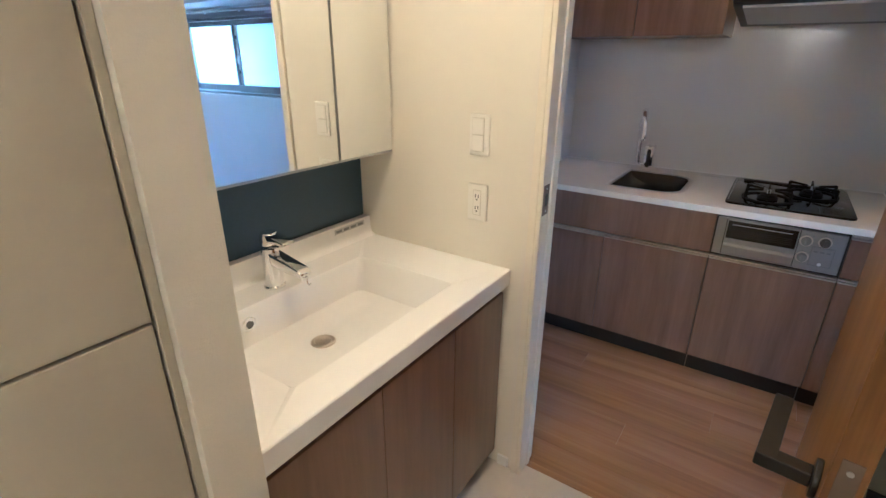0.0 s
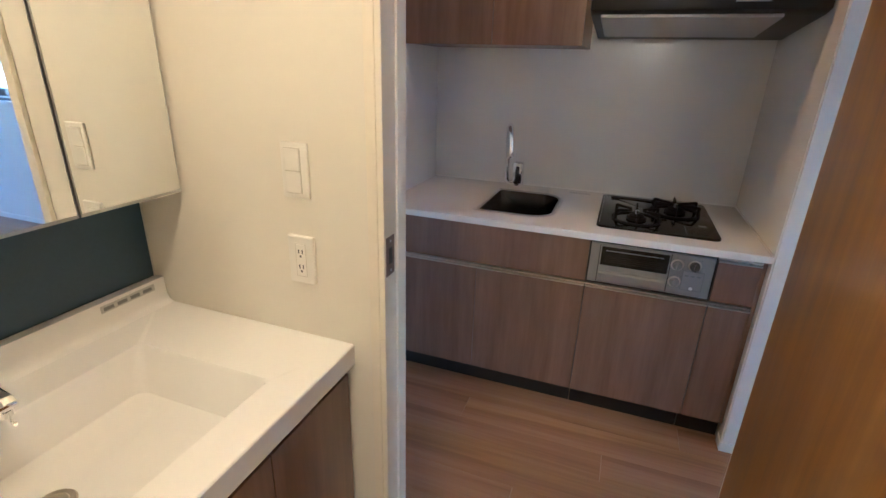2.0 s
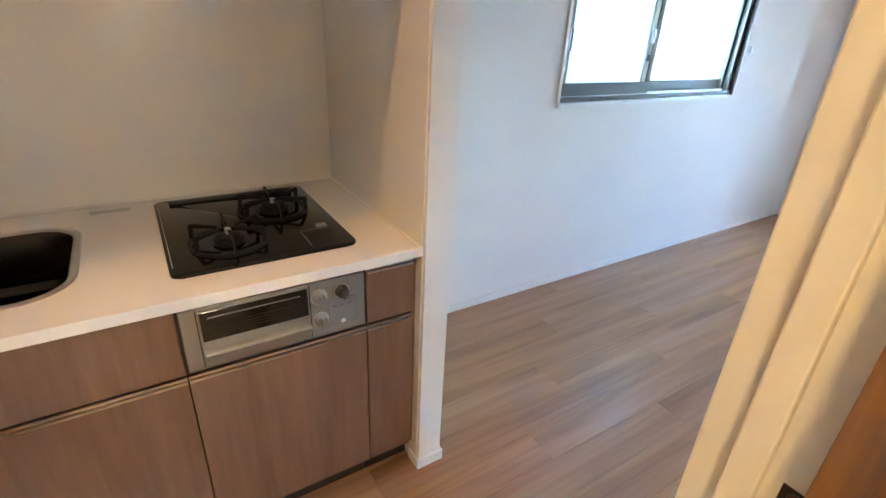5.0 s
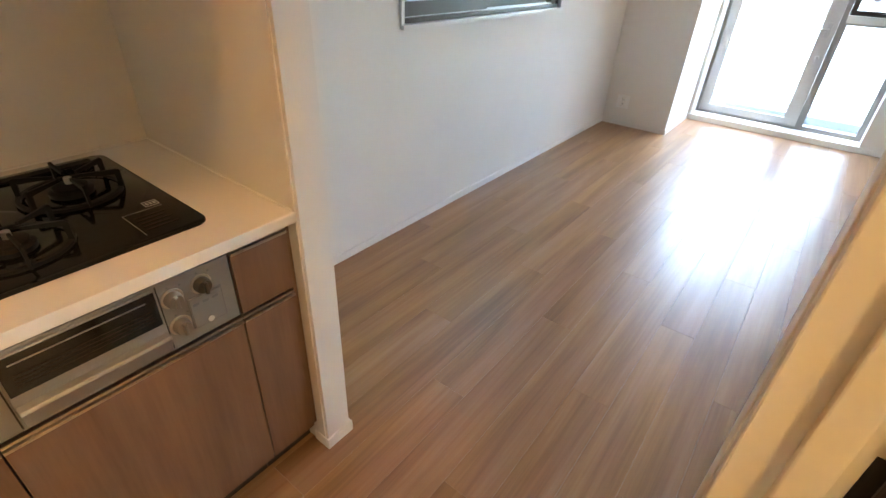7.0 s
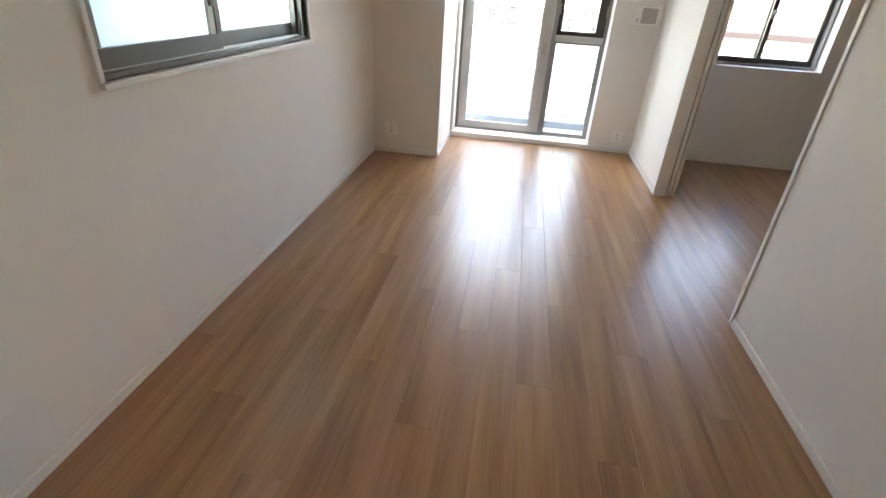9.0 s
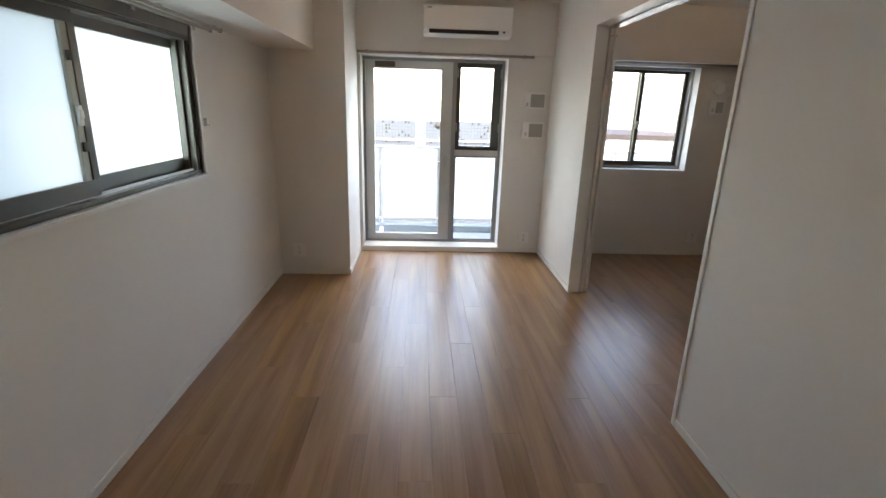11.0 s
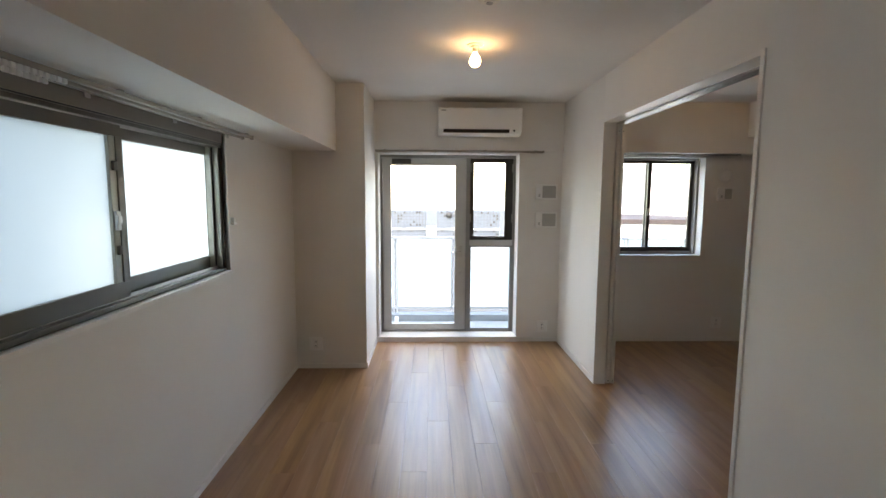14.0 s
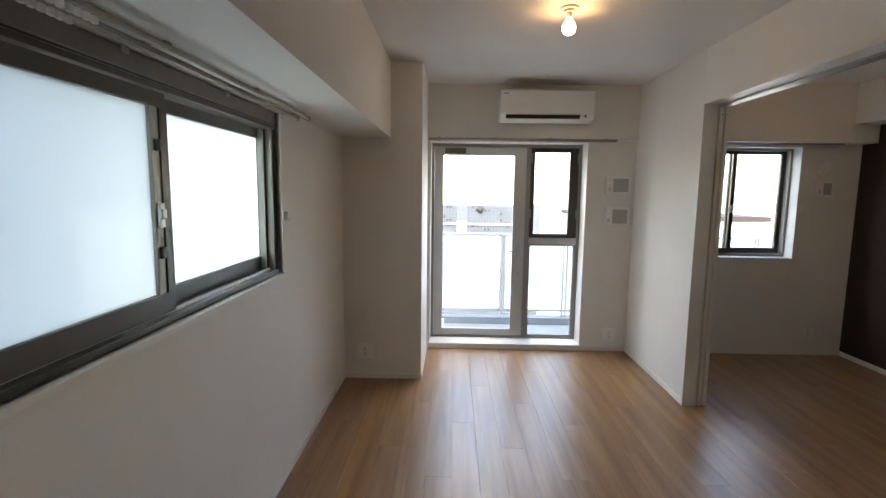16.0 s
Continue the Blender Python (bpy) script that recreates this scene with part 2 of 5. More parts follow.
def plank_wood(name):
    """Printed oak planks: fine grain, broad golden and rosy streaks, a satin lacquer."""
    m, nt, p = material(name)
    co = nt.nodes.new("ShaderNodeTexCoord")
    info = nt.nodes.new("ShaderNodeObjectInfo")
    shift = nt.nodes.new("ShaderNodeMath")
    shift.operation = "MULTIPLY"
    shift.inputs[1].default_value = 57.0
    nt.links.new(info.outputs["Random"], shift.inputs[0])

    def streaks(scale, detail, rough):
        mp = nt.nodes.new("ShaderNodeMapping")
        mp.inputs["Scale"].default_value = scale
        nt.links.new(co.outputs["Object"], mp.inputs["Vector"])
        nt.links.new(shift.outputs[0], mp.inputs["Location"])
        n = node(nt, "ShaderNodeTexNoise", Scale=1.0, Detail=detail, Roughness=rough, Distortion=0.3)
        nt.links.new(mp.outputs["Vector"], n.inputs["Vector"])
        return n.outputs["Fac"]
    broad = streaks((0.8, 11.0, 1.0), 3.0, 0.5)
    fine = streaks((2.2, 75.0, 1.0), 5.0, 0.65)
    hue = streaks((0.5, 7.0, 3.0), 2.0, 0.5)
    mix = nt.nodes.new("ShaderNodeMix")
    mix.data_type = "FLOAT"
    mix.inputs[0].default_value = 0.30
    nt.links.new(broad, mix.inputs[2])
    nt.links.new(fine, mix.inputs[3])
    golden = ramp(nt, mix.outputs[0], ((0.31, (0.212, 0.101, 0.034)), (0.5, (0.360, 0.196, 0.077)), (0.69, (0.440, 0.275, 0.134))))
    rosy = ramp(nt, mix.outputs[0], ((0.31, (0.178, 0.081, 0.037)), (0.5, (0.312, 0.160, 0.079)), (0.69, (0.400, 0.238, 0.140))))
    pick = nt.nodes.new("ShaderNodeMix")
    pick.data_type = "RGBA"
    nt.links.new(ramp(nt, hue, ((0.38, (0, 0, 0)), (0.62, (1, 1, 1)))), pick.inputs[0])
    nt.links.new(golden, pick.inputs[6])
    nt.links.new(rosy, pick.inputs[7])
    hsv = nt.nodes.new("ShaderNodeHueSaturation")
    mr = node(nt, "ShaderNodeMapRange", To_Min=0.94, To_Max=1.05)
    nt.links.new(info.outputs["Random"], mr.inputs["Value"])
    nt.links.new(mr.outputs["Result"], hsv.inputs["Value"])
    nt.links.new(pick.outputs[2], hsv.inputs["Color"])
    nt.links.new(hsv.outputs["Color"], p.inputs["Base Color"])
    mr2 = node(nt, "ShaderNodeMapRange", To_Min=0.30, To_Max=0.42)
    nt.links.new(fine, mr2.inputs["Value"])
    nt.links.new(mr2.outputs["Result"], p.inputs["Roughness"])
    p.inputs["Specular IOR Level"].default_value = 0.25
    p.inputs["Coat Weight"].default_value = 0.65
    p.inputs["Coat Roughness"].default_value = 0.31
    p.inputs["Coat IOR"].default_value = 1.55
    b = node(nt, "ShaderNodeBump", Strength=0.02, Distance=0.001)
    nt.links.new(fine, b.inputs["Height"])
    nt.links.new(b.outputs["Normal"], p.inputs["Normal"])
    return m


def glass(name, tint=(0.95, 0.98, 0.97)):
    m, nt, p = material(name)
    p.inputs["Base Color"].default_value = (*tint, 1)
    p.inputs["Roughness"].default_value = 0.0
    p.inputs["Transmission Weight"].default_value = 1.0
    p.inputs["IOR"].default_value = 1.01
    return m


def frosted(name, through_color=(0.88, 0.93, 0.93)):
    """Ground glass: it lets the daylight through as a soft glow."""
    m, nt, p = material(name)
    out = nt.nodes["Material Output"]
    co = nt.nodes.new("ShaderNodeTexCoord")
    n = node(nt, "ShaderNodeTexNoise", Scale=260.0, Detail=2.0)
    nt.links.new(co.outputs["Object"], n.inputs["Vector"])
    b = node(nt, "ShaderNodeBump", Strength=0.3, Distance=0.001)
    nt.links.new(n.outputs["Fac"], b.inputs["Height"])
    t = nt.nodes.new("ShaderNodeBsdfTranslucent")
    t.inputs["Color"].default_value = (*through_color, 1)
    p.inputs["Base Color"].default_value = (0.75, 0.8, 0.8, 1)
    p.inputs["Roughness"].default_value = 0.25
    nt.links.new(b.outputs["Normal"], p.inputs["Normal"])
    mix = node(nt, "ShaderNodeMixShader", Fac=0.85)
    nt.links.new(p.outputs["BSDF"], mix.inputs[1])
    nt.links.new(t.outputs["BSDF"], mix.inputs[2])
    nt.links.new(mix.outputs["Shader"], out.inputs["Surface"])
    return m


def glowing(name, color, strength):
    m, nt, p = material(name)
    p.inputs["Base Color"].default_value = (0.9, 0.88, 0.82, 1)
    p.inputs["Emission Color"].default_value = (*color, 1)
    p.inputs["Emission Strength"].default_value = strength
    return m


def tiled(name, tile, dark, joint, size):
    """Small square facade tiles with single dark ones."""
    m, nt, p = material(name)
    co = nt.nodes.new("ShaderNodeTexCoord")
    b = nt.nodes.new("ShaderNodeTexBrick")
    b.offset = 0.0
    b.inputs["Scale"].default_value = 1.0
    b.inputs["Brick Width"].default_value = size
    b.inputs["Row Height"].default_value = size
    b.inputs["Mortar Size"].default_value = size * 0.06
    b.inputs["Color1"].default_value = (*tile, 1)
    b.inputs["Color2"].default_value = (*[c * 0.9 for c in tile], 1)
    b.inputs["Mortar"].default_value = (*joint, 1)
    sp = nt.nodes.new("ShaderNodeSeparateXYZ")
    sw = nt.nodes.new("ShaderNodeCombineXYZ")
    nt.links.new(co.outputs["Object"], sp.inputs["Vector"])
    nt.links.new(sp.outputs["Y"], sw.inputs["X"])
    nt.links.new(sp.outputs["Z"], sw.inputs["Y"])
    nt.links.new(sw.outputs["Vector"], b.inputs["Vector"])
    nt.links.new(b.outputs["Color"], p.inputs["Base Color"])
    p.inputs["Roughness"].default_value = 0.5
    return m


WALL = wallpaper("white_wallpaper", (0.80, 0.785, 0.75))
WALL_COARSE = wallpaper("coarse_wallpaper", (0.72, 0.675, 0.575), 0.4, (60.0, 60.0, 380.0))
ACCENT = wallpaper("dark_brown_wallpaper", (0.045, 0.026, 0.02), 0.3)
CEILING = wallpaper("ceiling_paper", (0.80, 0.79, 0.76), 0.2)
TRIM = surface("white_trim", (0.80, 0.79, 0.76), 0.4, var=0.03, bump=0.02)
WASH_WALL = wallpaper("cream_wallpaper", (0.77, 0.725, 0.62))
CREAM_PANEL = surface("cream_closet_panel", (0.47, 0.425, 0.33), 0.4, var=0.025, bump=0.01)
STRIKE = surface("worn_bronze_plate", (0.20, 0.155, 0.12), 0.4, 0.6, var=0.1)
JAMB = surface("cream_door_frame", (0.77, 0.71, 0.575), 0.42, var=0.03, bump=0.03)
WHITE_PANEL = surface("white_cabinet_panel", (0.80, 0.785, 0.74), 0.33, var=0.02, bump=0.01)
COUNTER = surface("white_artificial_stone", (0.82, 0.80, 0.77), 0.22, var=0.015, bump=0.0, rough_var=0.04)
PORCELAIN = surface("white_basin_resin", (0.84, 0.82, 0.78), 0.2, var=0.01, bump=0.0, rough_var=0.04)
SPLASH = surface("white_kitchen_panel", (0.82, 0.80, 0.755), 0.17, var=0.015, grain=200, bump=0.004, rough_var=0.02)
BLUE_PANEL = surface("dark_teal_panel", (0.030, 0.064, 0.105), 0.35, var=0.12, grain=120, bump=0.04)
CAB_WOOD = wood("taupe_cabinet_wood", (0.115, 0.060, 0.034), (0.190, 0.107, 0.064), (0.255, 0.150, 0.094), (8.5, 8.5, 0.6), 0.3, coat=0.5, bump=0.003, coat_rough=0.10)
CAB_EDGE = surface("cabinet_edge_band", (0.05, 0.028, 0.02), 0.5)
DOOR_WOOD = wood("brown_door_wood", (0.105, 0.044, 0.010), (0.215, 0.103, 0.024), (0.32, 0.175, 0.048), (7.5, 7.5, 0.5), 0.34, coat=0.1, bump=0.012, streak=1.35)
FLOOR_WOOD = plank_wood("floor_plank_wood")
GROOVE = surface("floor_groove", (0.10, 0.058, 0.032), 0.7)
VINYL = surface("cream_vinyl_floor", (0.62, 0.56, 0.47), 0.45, var=0.06, grain=30, bump=0.04)
CHROME = surface("chrome", (0.85, 0.85, 0.86), 0.07, 1.0, var=0.01, bump=0.0, rough_var=0.03)
STEEL = surface("brushed_stainless", (0.55, 0.55, 0.55), 0.3, 1.0, var=0.06, grain=150, bump=0.03)
ALU = surface("silver_aluminium", (0.50, 0.50, 0.49), 0.36, 1.0, var=0.04, grain=120, bump=0.02)
PULL = surface("champagne_aluminium", (0.60, 0.54, 0.46), 0.34, 1.0, var=0.04, bump=0.01)
ALU_GREY = surface("grey_window_frame", (0.28, 0.275, 0.265), 0.42, 0.2, var=0.05, bump=0.02)
RAIL = surface("dull_champagne_metal", (0.30, 0.275, 0.235), 0.4, 0.5, var=0.05, bump=0.01)
PALE_ALU = surface("pale_railing_aluminium", (0.36, 0.365, 0.36), 0.45, 0.1, var=0.05, bump=0.01)
ALU_LEAF = surface("silver_door_aluminium", (0.52, 0.515, 0.50), 0.4, 0.2, var=0.05, bump=0.02)
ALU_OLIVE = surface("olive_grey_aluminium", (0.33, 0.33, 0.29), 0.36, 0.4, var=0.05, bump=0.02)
BOX_TAUPE = surface("taupe_coated_metal", (0.20, 0.185, 0.16), 0.45, 0.1, var=0.05)
ALU_DARK = surface("dark_window_frame", (0.045, 0.044, 0.043), 0.42, 0.3, var=0.06, bump=0.02)
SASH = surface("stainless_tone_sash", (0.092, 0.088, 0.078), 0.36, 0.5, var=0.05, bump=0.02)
BLACK = surface("black_plastic", (0.014, 0.013, 0.013), 0.35, var=0.1, bump=0.02)
BLACK_METAL = surface("black_coated_metal", (0.017, 0.015, 0.014), 0.38, 0.2, var=0.15, bump=0.03)
BRONZE = surface("dark_bronze", (0.05, 0.034, 0.026), 0.42, 0.7, var=0.1)
GRILL_SILVER = surface("silver_painted_metal", (0.31, 0.305, 0.29), 0.34, 0.6, var=0.04, grain=150, bump=0.01)
HOB_GLASS = surface("black_hob_enamel", (0.006, 0.006, 0.007), 0.10, var=0.1, bump=0.0, coat=0.0, rough_var=0.03)
HOB_GLASS.node_tree.nodes["Principled BSDF"].inputs["Specular IOR Level"].default_value = 0.3
IRON = surface("cast_iron", (0.008, 0.0075, 0.0075), 0.55, var=0.2, grain=90, bump=0.2)
IRON.node_tree.nodes["Principled BSDF"].inputs["Specular IOR Level"].default_value = 0.2
# bowl steel coloured near black for the dark room it mirrors
SINK_STEEL = surface("reflection_darkened_steel", (0.06, 0.055, 0.05), 0.24, 1.0, var=0.12, grain=60, bump=0.06)
PLASTIC = surface("ivory_plastic", (0.80, 0.77, 0.69), 0.38, var=0.015, bump=0.0)
WELL = surface("shadowed_ivory_plastic", (0.58, 0.54, 0.45), 0.5, var=0.015, bump=0.0)
PLASTIC_W = surface("white_plastic", (0.84, 0.84, 0.82), 0.35, var=0.015, bump=0.0)
VENT_GREY = surface("grey_vent_mesh", (0.42, 0.42, 0.40), 0.6, var=0.06)
SCREEN = surface("dark_display", (0.012, 0.011, 0.013), 0.15, var=0.05, bump=0.0)
INK = surface("grey_print", (0.2, 0.2, 0.2), 0.6, bump=0.0)
PAPER = surface("silver_sticker", (0.50, 0.49, 0.46), 0.45, var=0.05, bump=0.0)
GREY_HOOD = surface("grey_hood_plate", (0.42, 0.41, 0.40), 0.35, 0.3, var=0.05, bump=0.0)
GRILL_GLASS = surface("dark_grill_glass", (0.01, 0.009, 0.008), 0.08, var=0.1, bump=0.0)
CONCRETE = surface("grey_concrete", (0.42, 0.42, 0.41), 0.8, var=0.12, grain=25, bump=0.2)
KERB_GREY = surface("grey_kerb_coating", (0.20, 0.22, 0.235), 0.7, var=0.12, grain=25, bump=0.1)
BALCONY_GREY = surface("grey_balcony_coating", (0.30, 0.315, 0.32), 0.7, var=0.12, grain=25, bump=0.1)
FACADE = surface("pale_facade", (0.62, 0.62, 0.60), 0.7, var=0.08, grain=6, bump=0.1)
FACADE_RED = surface("red_brown_roof", (0.032, 0.022, 0.020), 0.7, var=0.12, grain=8)
GROUND = surface("asphalt", (0.055, 0.055, 0.056), 0.85, var=0.2, grain=3, big=0.1)
TILES = tiled("grey_facade_tiles", (0.07, 0.088, 0.11), (0.05, 0.05, 0.05), (0.05, 0.05, 0.05), 0.13)
FAR_GLASS = surface("far_window_glass", (0.30, 0.33, 0.36), 0.25, var=0.05, bump=0.0)
CLEAR = glass("clear_glass")
FROST = frosted("frosted_glass")
FROST_WINDOW = frosted("frosted_window_glass", (0.405, 0.455, 0.47))
MIRROR, _nt, _p = material("mirror_silver")
_p.inputs["Base Color"].default_value = (0.90, 0.92, 0.92, 1)
_p.inputs["Metallic"].default_value = 1.0
_p.inputs["Roughness"].default_value = 0.012
BULB = glowing("lit_bulb", (1.0, 0.64, 0.33), 3.4)
GLOBE = glowing("lit_globe", (1.0, 0.72, 0.42), 4.0)
LAMP_DISC = glowing("lit_downlight", (1.0, 0.64, 0.30), 0.8)

# ---- the plan ----
Z_CEIL = 2.46
SW_Y0, SW_Y1 = 2.0, 2.09   # wall between the washroom and the kitchen
DOOR_X0, DOOR_X1, DOOR_Z = 0.720, 1.505, 2.03
KIT_X0, WING_X0, WING_X1, WING_Y = 0.175, 1.748, 1.834, 3.0
KIT_BACK = 3.735
NORTH_Y = 3.80
EAST_X = 6.73
SOUTH_Y0, SOUTH_Y1 = 1.115, 1.28
RETURN_X = 1.674
OPEN_X0, OPEN_X1, OPEN_Z = 3.785, 5.575, 2.10
BED_Y = -0.74
PIL_X, PIL_Y = 5.95, 3.185
BEAM_Y, BEAM_Z = 3.425, 1.898
WIN_X0, WIN_X1, WIN_Z0, WIN_Z1 = 2.99, 4.605, 1.085, 1.868
BAL_Y0, BAL_Y1, BAL_Z0, BAL_Z1 = 1.715, 3.16, 0.05, 1.955
BW_Y0, BW_Y1, BW_Z0, BW_Z1 = -0.21, 0.92, 0.92, 1.935

S = "structure"
solid("wall_washroom_back", box(-0.12, 0.0, 0.96, 2.09, 0, Z_CEIL), WASH_WALL, "cream papered wall behind the vanity", "wall", kind=S)
solid("wall_door", slab_with_holes("y", SW_Y0, SW_Y1, 0.0, RETURN_X - 0.10, 0, Z_CEIL, [(DOOR_X0 - 0.02, DOOR_X1 + 0.02, -1, DOOR_Z + 0.02)]), WASH_WALL, "cream papered wall with a doorway to the kitchen", "wall", kind=S)
solid("wall_return", box(RETURN_X - 0.10, RETURN_X, -0.9, SW_Y1, 0, Z_CEIL), WALL, "white papered wall end beside the doorway", "wall", kind=S)
solid("wall_stub", box(0.0, 0.645, 0.96, 1.05, 0, Z_CEIL), WALL_COARSE, "cream textured wall end beside the vanity", "wall", kind=S)
solid("wall_washroom_west", box(-0.12, 0.05, -0.9, 0.96, 0, Z_CEIL), WASH_WALL, "plain white wall behind the closet", "wall", kind=S)
solid("wall_washroom_south", box(-0.12, RETURN_X, -1.02, -0.90, 0, Z_CEIL), WASH_WALL, "plain white wall closing the washroom", "wall", kind=S)
solid("wall_kitchen_left", box(KIT_X0 - 0.12, KIT_X0, SW_Y1, NORTH_Y + 0.15, 0, Z_CEIL), WALL, "white papered wall beside the kitchen counter", "wall", kind=S)
solid("kitchen_back_panel", box(KIT_X0, WING_X0, KIT_BACK, NORTH_Y, 0, Z_CEIL), SPLASH, "glossy white panel behind the kitchen counter", "wall panel", kind=S)
solid("wall_north", slab_with_holes("y", NORTH_Y, NORTH_Y + 0.15, KIT_X0, EAST_X, 0, Z_CEIL, [(WIN_X0, WIN_X1, WIN_Z0, WIN_Z1)]), WALL, "white papered wall with a frosted sliding window", "wall", kind=S)
solid("wall_wing", box(WING_X0, WING_X1, WING_Y, NORTH_Y, 0, Z_CEIL), WALL, "white wing wall between kitchen and living room", "wall", kind=S)
solid("kitchen_side_panel", box(WING_X0 - 0.004, WING_X0, WING_Y + 0.012, KIT_BACK, 0.0, Z_CEIL), SPLASH, "glossy white panel beside the hob", "wall panel", kind=S)
solid("wall_east", slab_with_holes("x", EAST_X, EAST_X + 0.27, BED_Y - 0.12, NORTH_Y + 0.15, 0, Z_CEIL, [(BAL_Y0, BAL_Y1, BAL_Z0, BAL_Z1), (BW_Y0, BW_Y1, BW_Z0, BW_Z1)]), WALL, "white papered outer wall with balcony door and window", "wall", kind=S)
solid("wall_south", slab_with_holes("y", SOUTH_Y0, SOUTH_Y1, RETURN_X, OPEN_X1, 0, Z_CEIL, [(OPEN_X0, OPEN_X1 + 1, -1, OPEN_Z)]), WALL, "white papered wall with a wide opening to the bedroom", "wall", kind=S)
solid("wall_south_east", slab_with_holes("y", SOUTH_Y0 + 0.075, SOUTH_Y1, OPEN_X1, EAST_X, 0, Z_CEIL), WALL, "white papered wall beside the sliding doors", "wall", kind=S)
solid("wall_south_lintel", box(OPEN_X1, EAST_X, SOUTH_Y0, SOUTH_Y0 + 0.075, OPEN_Z, Z_CEIL), WALL, "white papered lintel above the sliding doors", "wall", kind=S)
solid("wall_bedroom_accent", box(RETURN_X, EAST_X, BED_Y - 0.12, BED_Y, 0, Z_CEIL), ACCENT, "dark brown papered accent wall", "wall", kind=S)
solid("wall_bedroom_west", box(2.60, 2.72, BED_Y, SOUTH_Y0, 0, Z_CEIL), WALL, "plain white bedroom wall", "wall", kind=S)
solid("pillar", box(PIL_X, EAST_X, PIL_Y, NORTH_Y, 0, Z_CEIL), WALL, "white papered corner pillar", "pillar", kind=S)
solid("beam_north", box(WING_X1, PIL_X, BEAM_Y, NORTH_Y, BEAM_Z, Z_CEIL), WALL, "white papered beam above the window", "beam", kind=S)
solid("beam_east", box(EAST_X - 0.035, EAST_X, SOUTH_Y1, PIL_Y, 1.985, Z_CEIL), WALL, "shallow white beam above the balcony door", "beam", kind=S)
solid("beam_bedroom", box(EAST_X - 0.16, EAST_X, BED_Y, SOUTH_Y0, 1.965, Z_CEIL), WALL, "white beam above the bedroom window", "beam", kind=S)
solid("beam_accent", box(2.72, EAST_X - 0.16, BED_Y, BED_Y + 0.22, 2.12, Z_CEIL), WALL, "white beam above the accent wall", "beam", kind=S)
solid("ceiling", box(-0.12, EAST_X + 0.27, -1.02, NORTH_Y + 0.15, Z_CEIL, Z_CEIL + 0.12), CEILING, "white papered ceiling", "ceiling", kind=S)
solid("floor_base", box(-0.12, EAST_X + 0.27, -1.02, NORTH_Y + 0.15, -0.15, -0.012), GROOVE, "dark base under the floor planks", "floor", kind=S)
solid("floor_washroom", box(0.0, RETURN_X - 0.10, -0.9, SW_Y0 + 0.055, -0.012, 0.0), VINYL, "cream vinyl washroom floor", "floor", kind=S)


def skirting(x0, x1, y0, y1, h=0.045):
    solid("baseboard", box(x0, x1, y0, y1, 0, h, 0.003), TRIM, "low white baseboard", "baseboard", kind=S)


T = 0.009
skirting(WING_X1, PIL_X, NORTH_Y - T, NORTH_Y)
skirting(PIL_X - T, PIL_X, PIL_Y - T, NORTH_Y - T)
skirting(PIL_X, EAST_X - 0.03, PIL_Y - T, PIL_Y)
skirting(EAST_X - T, EAST_X, SOUTH_Y1, BAL_Y0 - 0.02)
skirting(OPEN_X1, EAST_X - T, SOUTH_Y1, SOUTH_Y1 + T)
skirting(RETURN_X + T, OPEN_X0 - 0.03, SOUTH_Y1, SOUTH_Y1 + T)
skirting(RETURN_X, RETURN_X + T, SOUTH_Y1, SW_Y1)
skirting(WING_X0 - T, WING_X1 + T, WING_Y - T, WING_Y)
skirting(WING_X1, WING_X1 + T, WING_Y, NORTH_Y - T)
skirting(WING_X0 - T, WING_X0 - 0.004, WING_Y, WING_Y + 0.06)
skirting(KIT_X0, KIT_X0 + T, SW_Y1, WING_Y + 0.06)
skirting(KIT_X0 + T, DOOR_X0 - 0.06, SW_Y1, SW_Y1 + T)
skirting(EAST_X - T, EAST_X, BED_Y, SOUTH_Y0)
skirting(2.72, EAST_X - T, BED_Y, BED_Y + T)
skirting(0.63, DOOR_X0 - 0.045, SW_Y0 - T, SW_Y0)

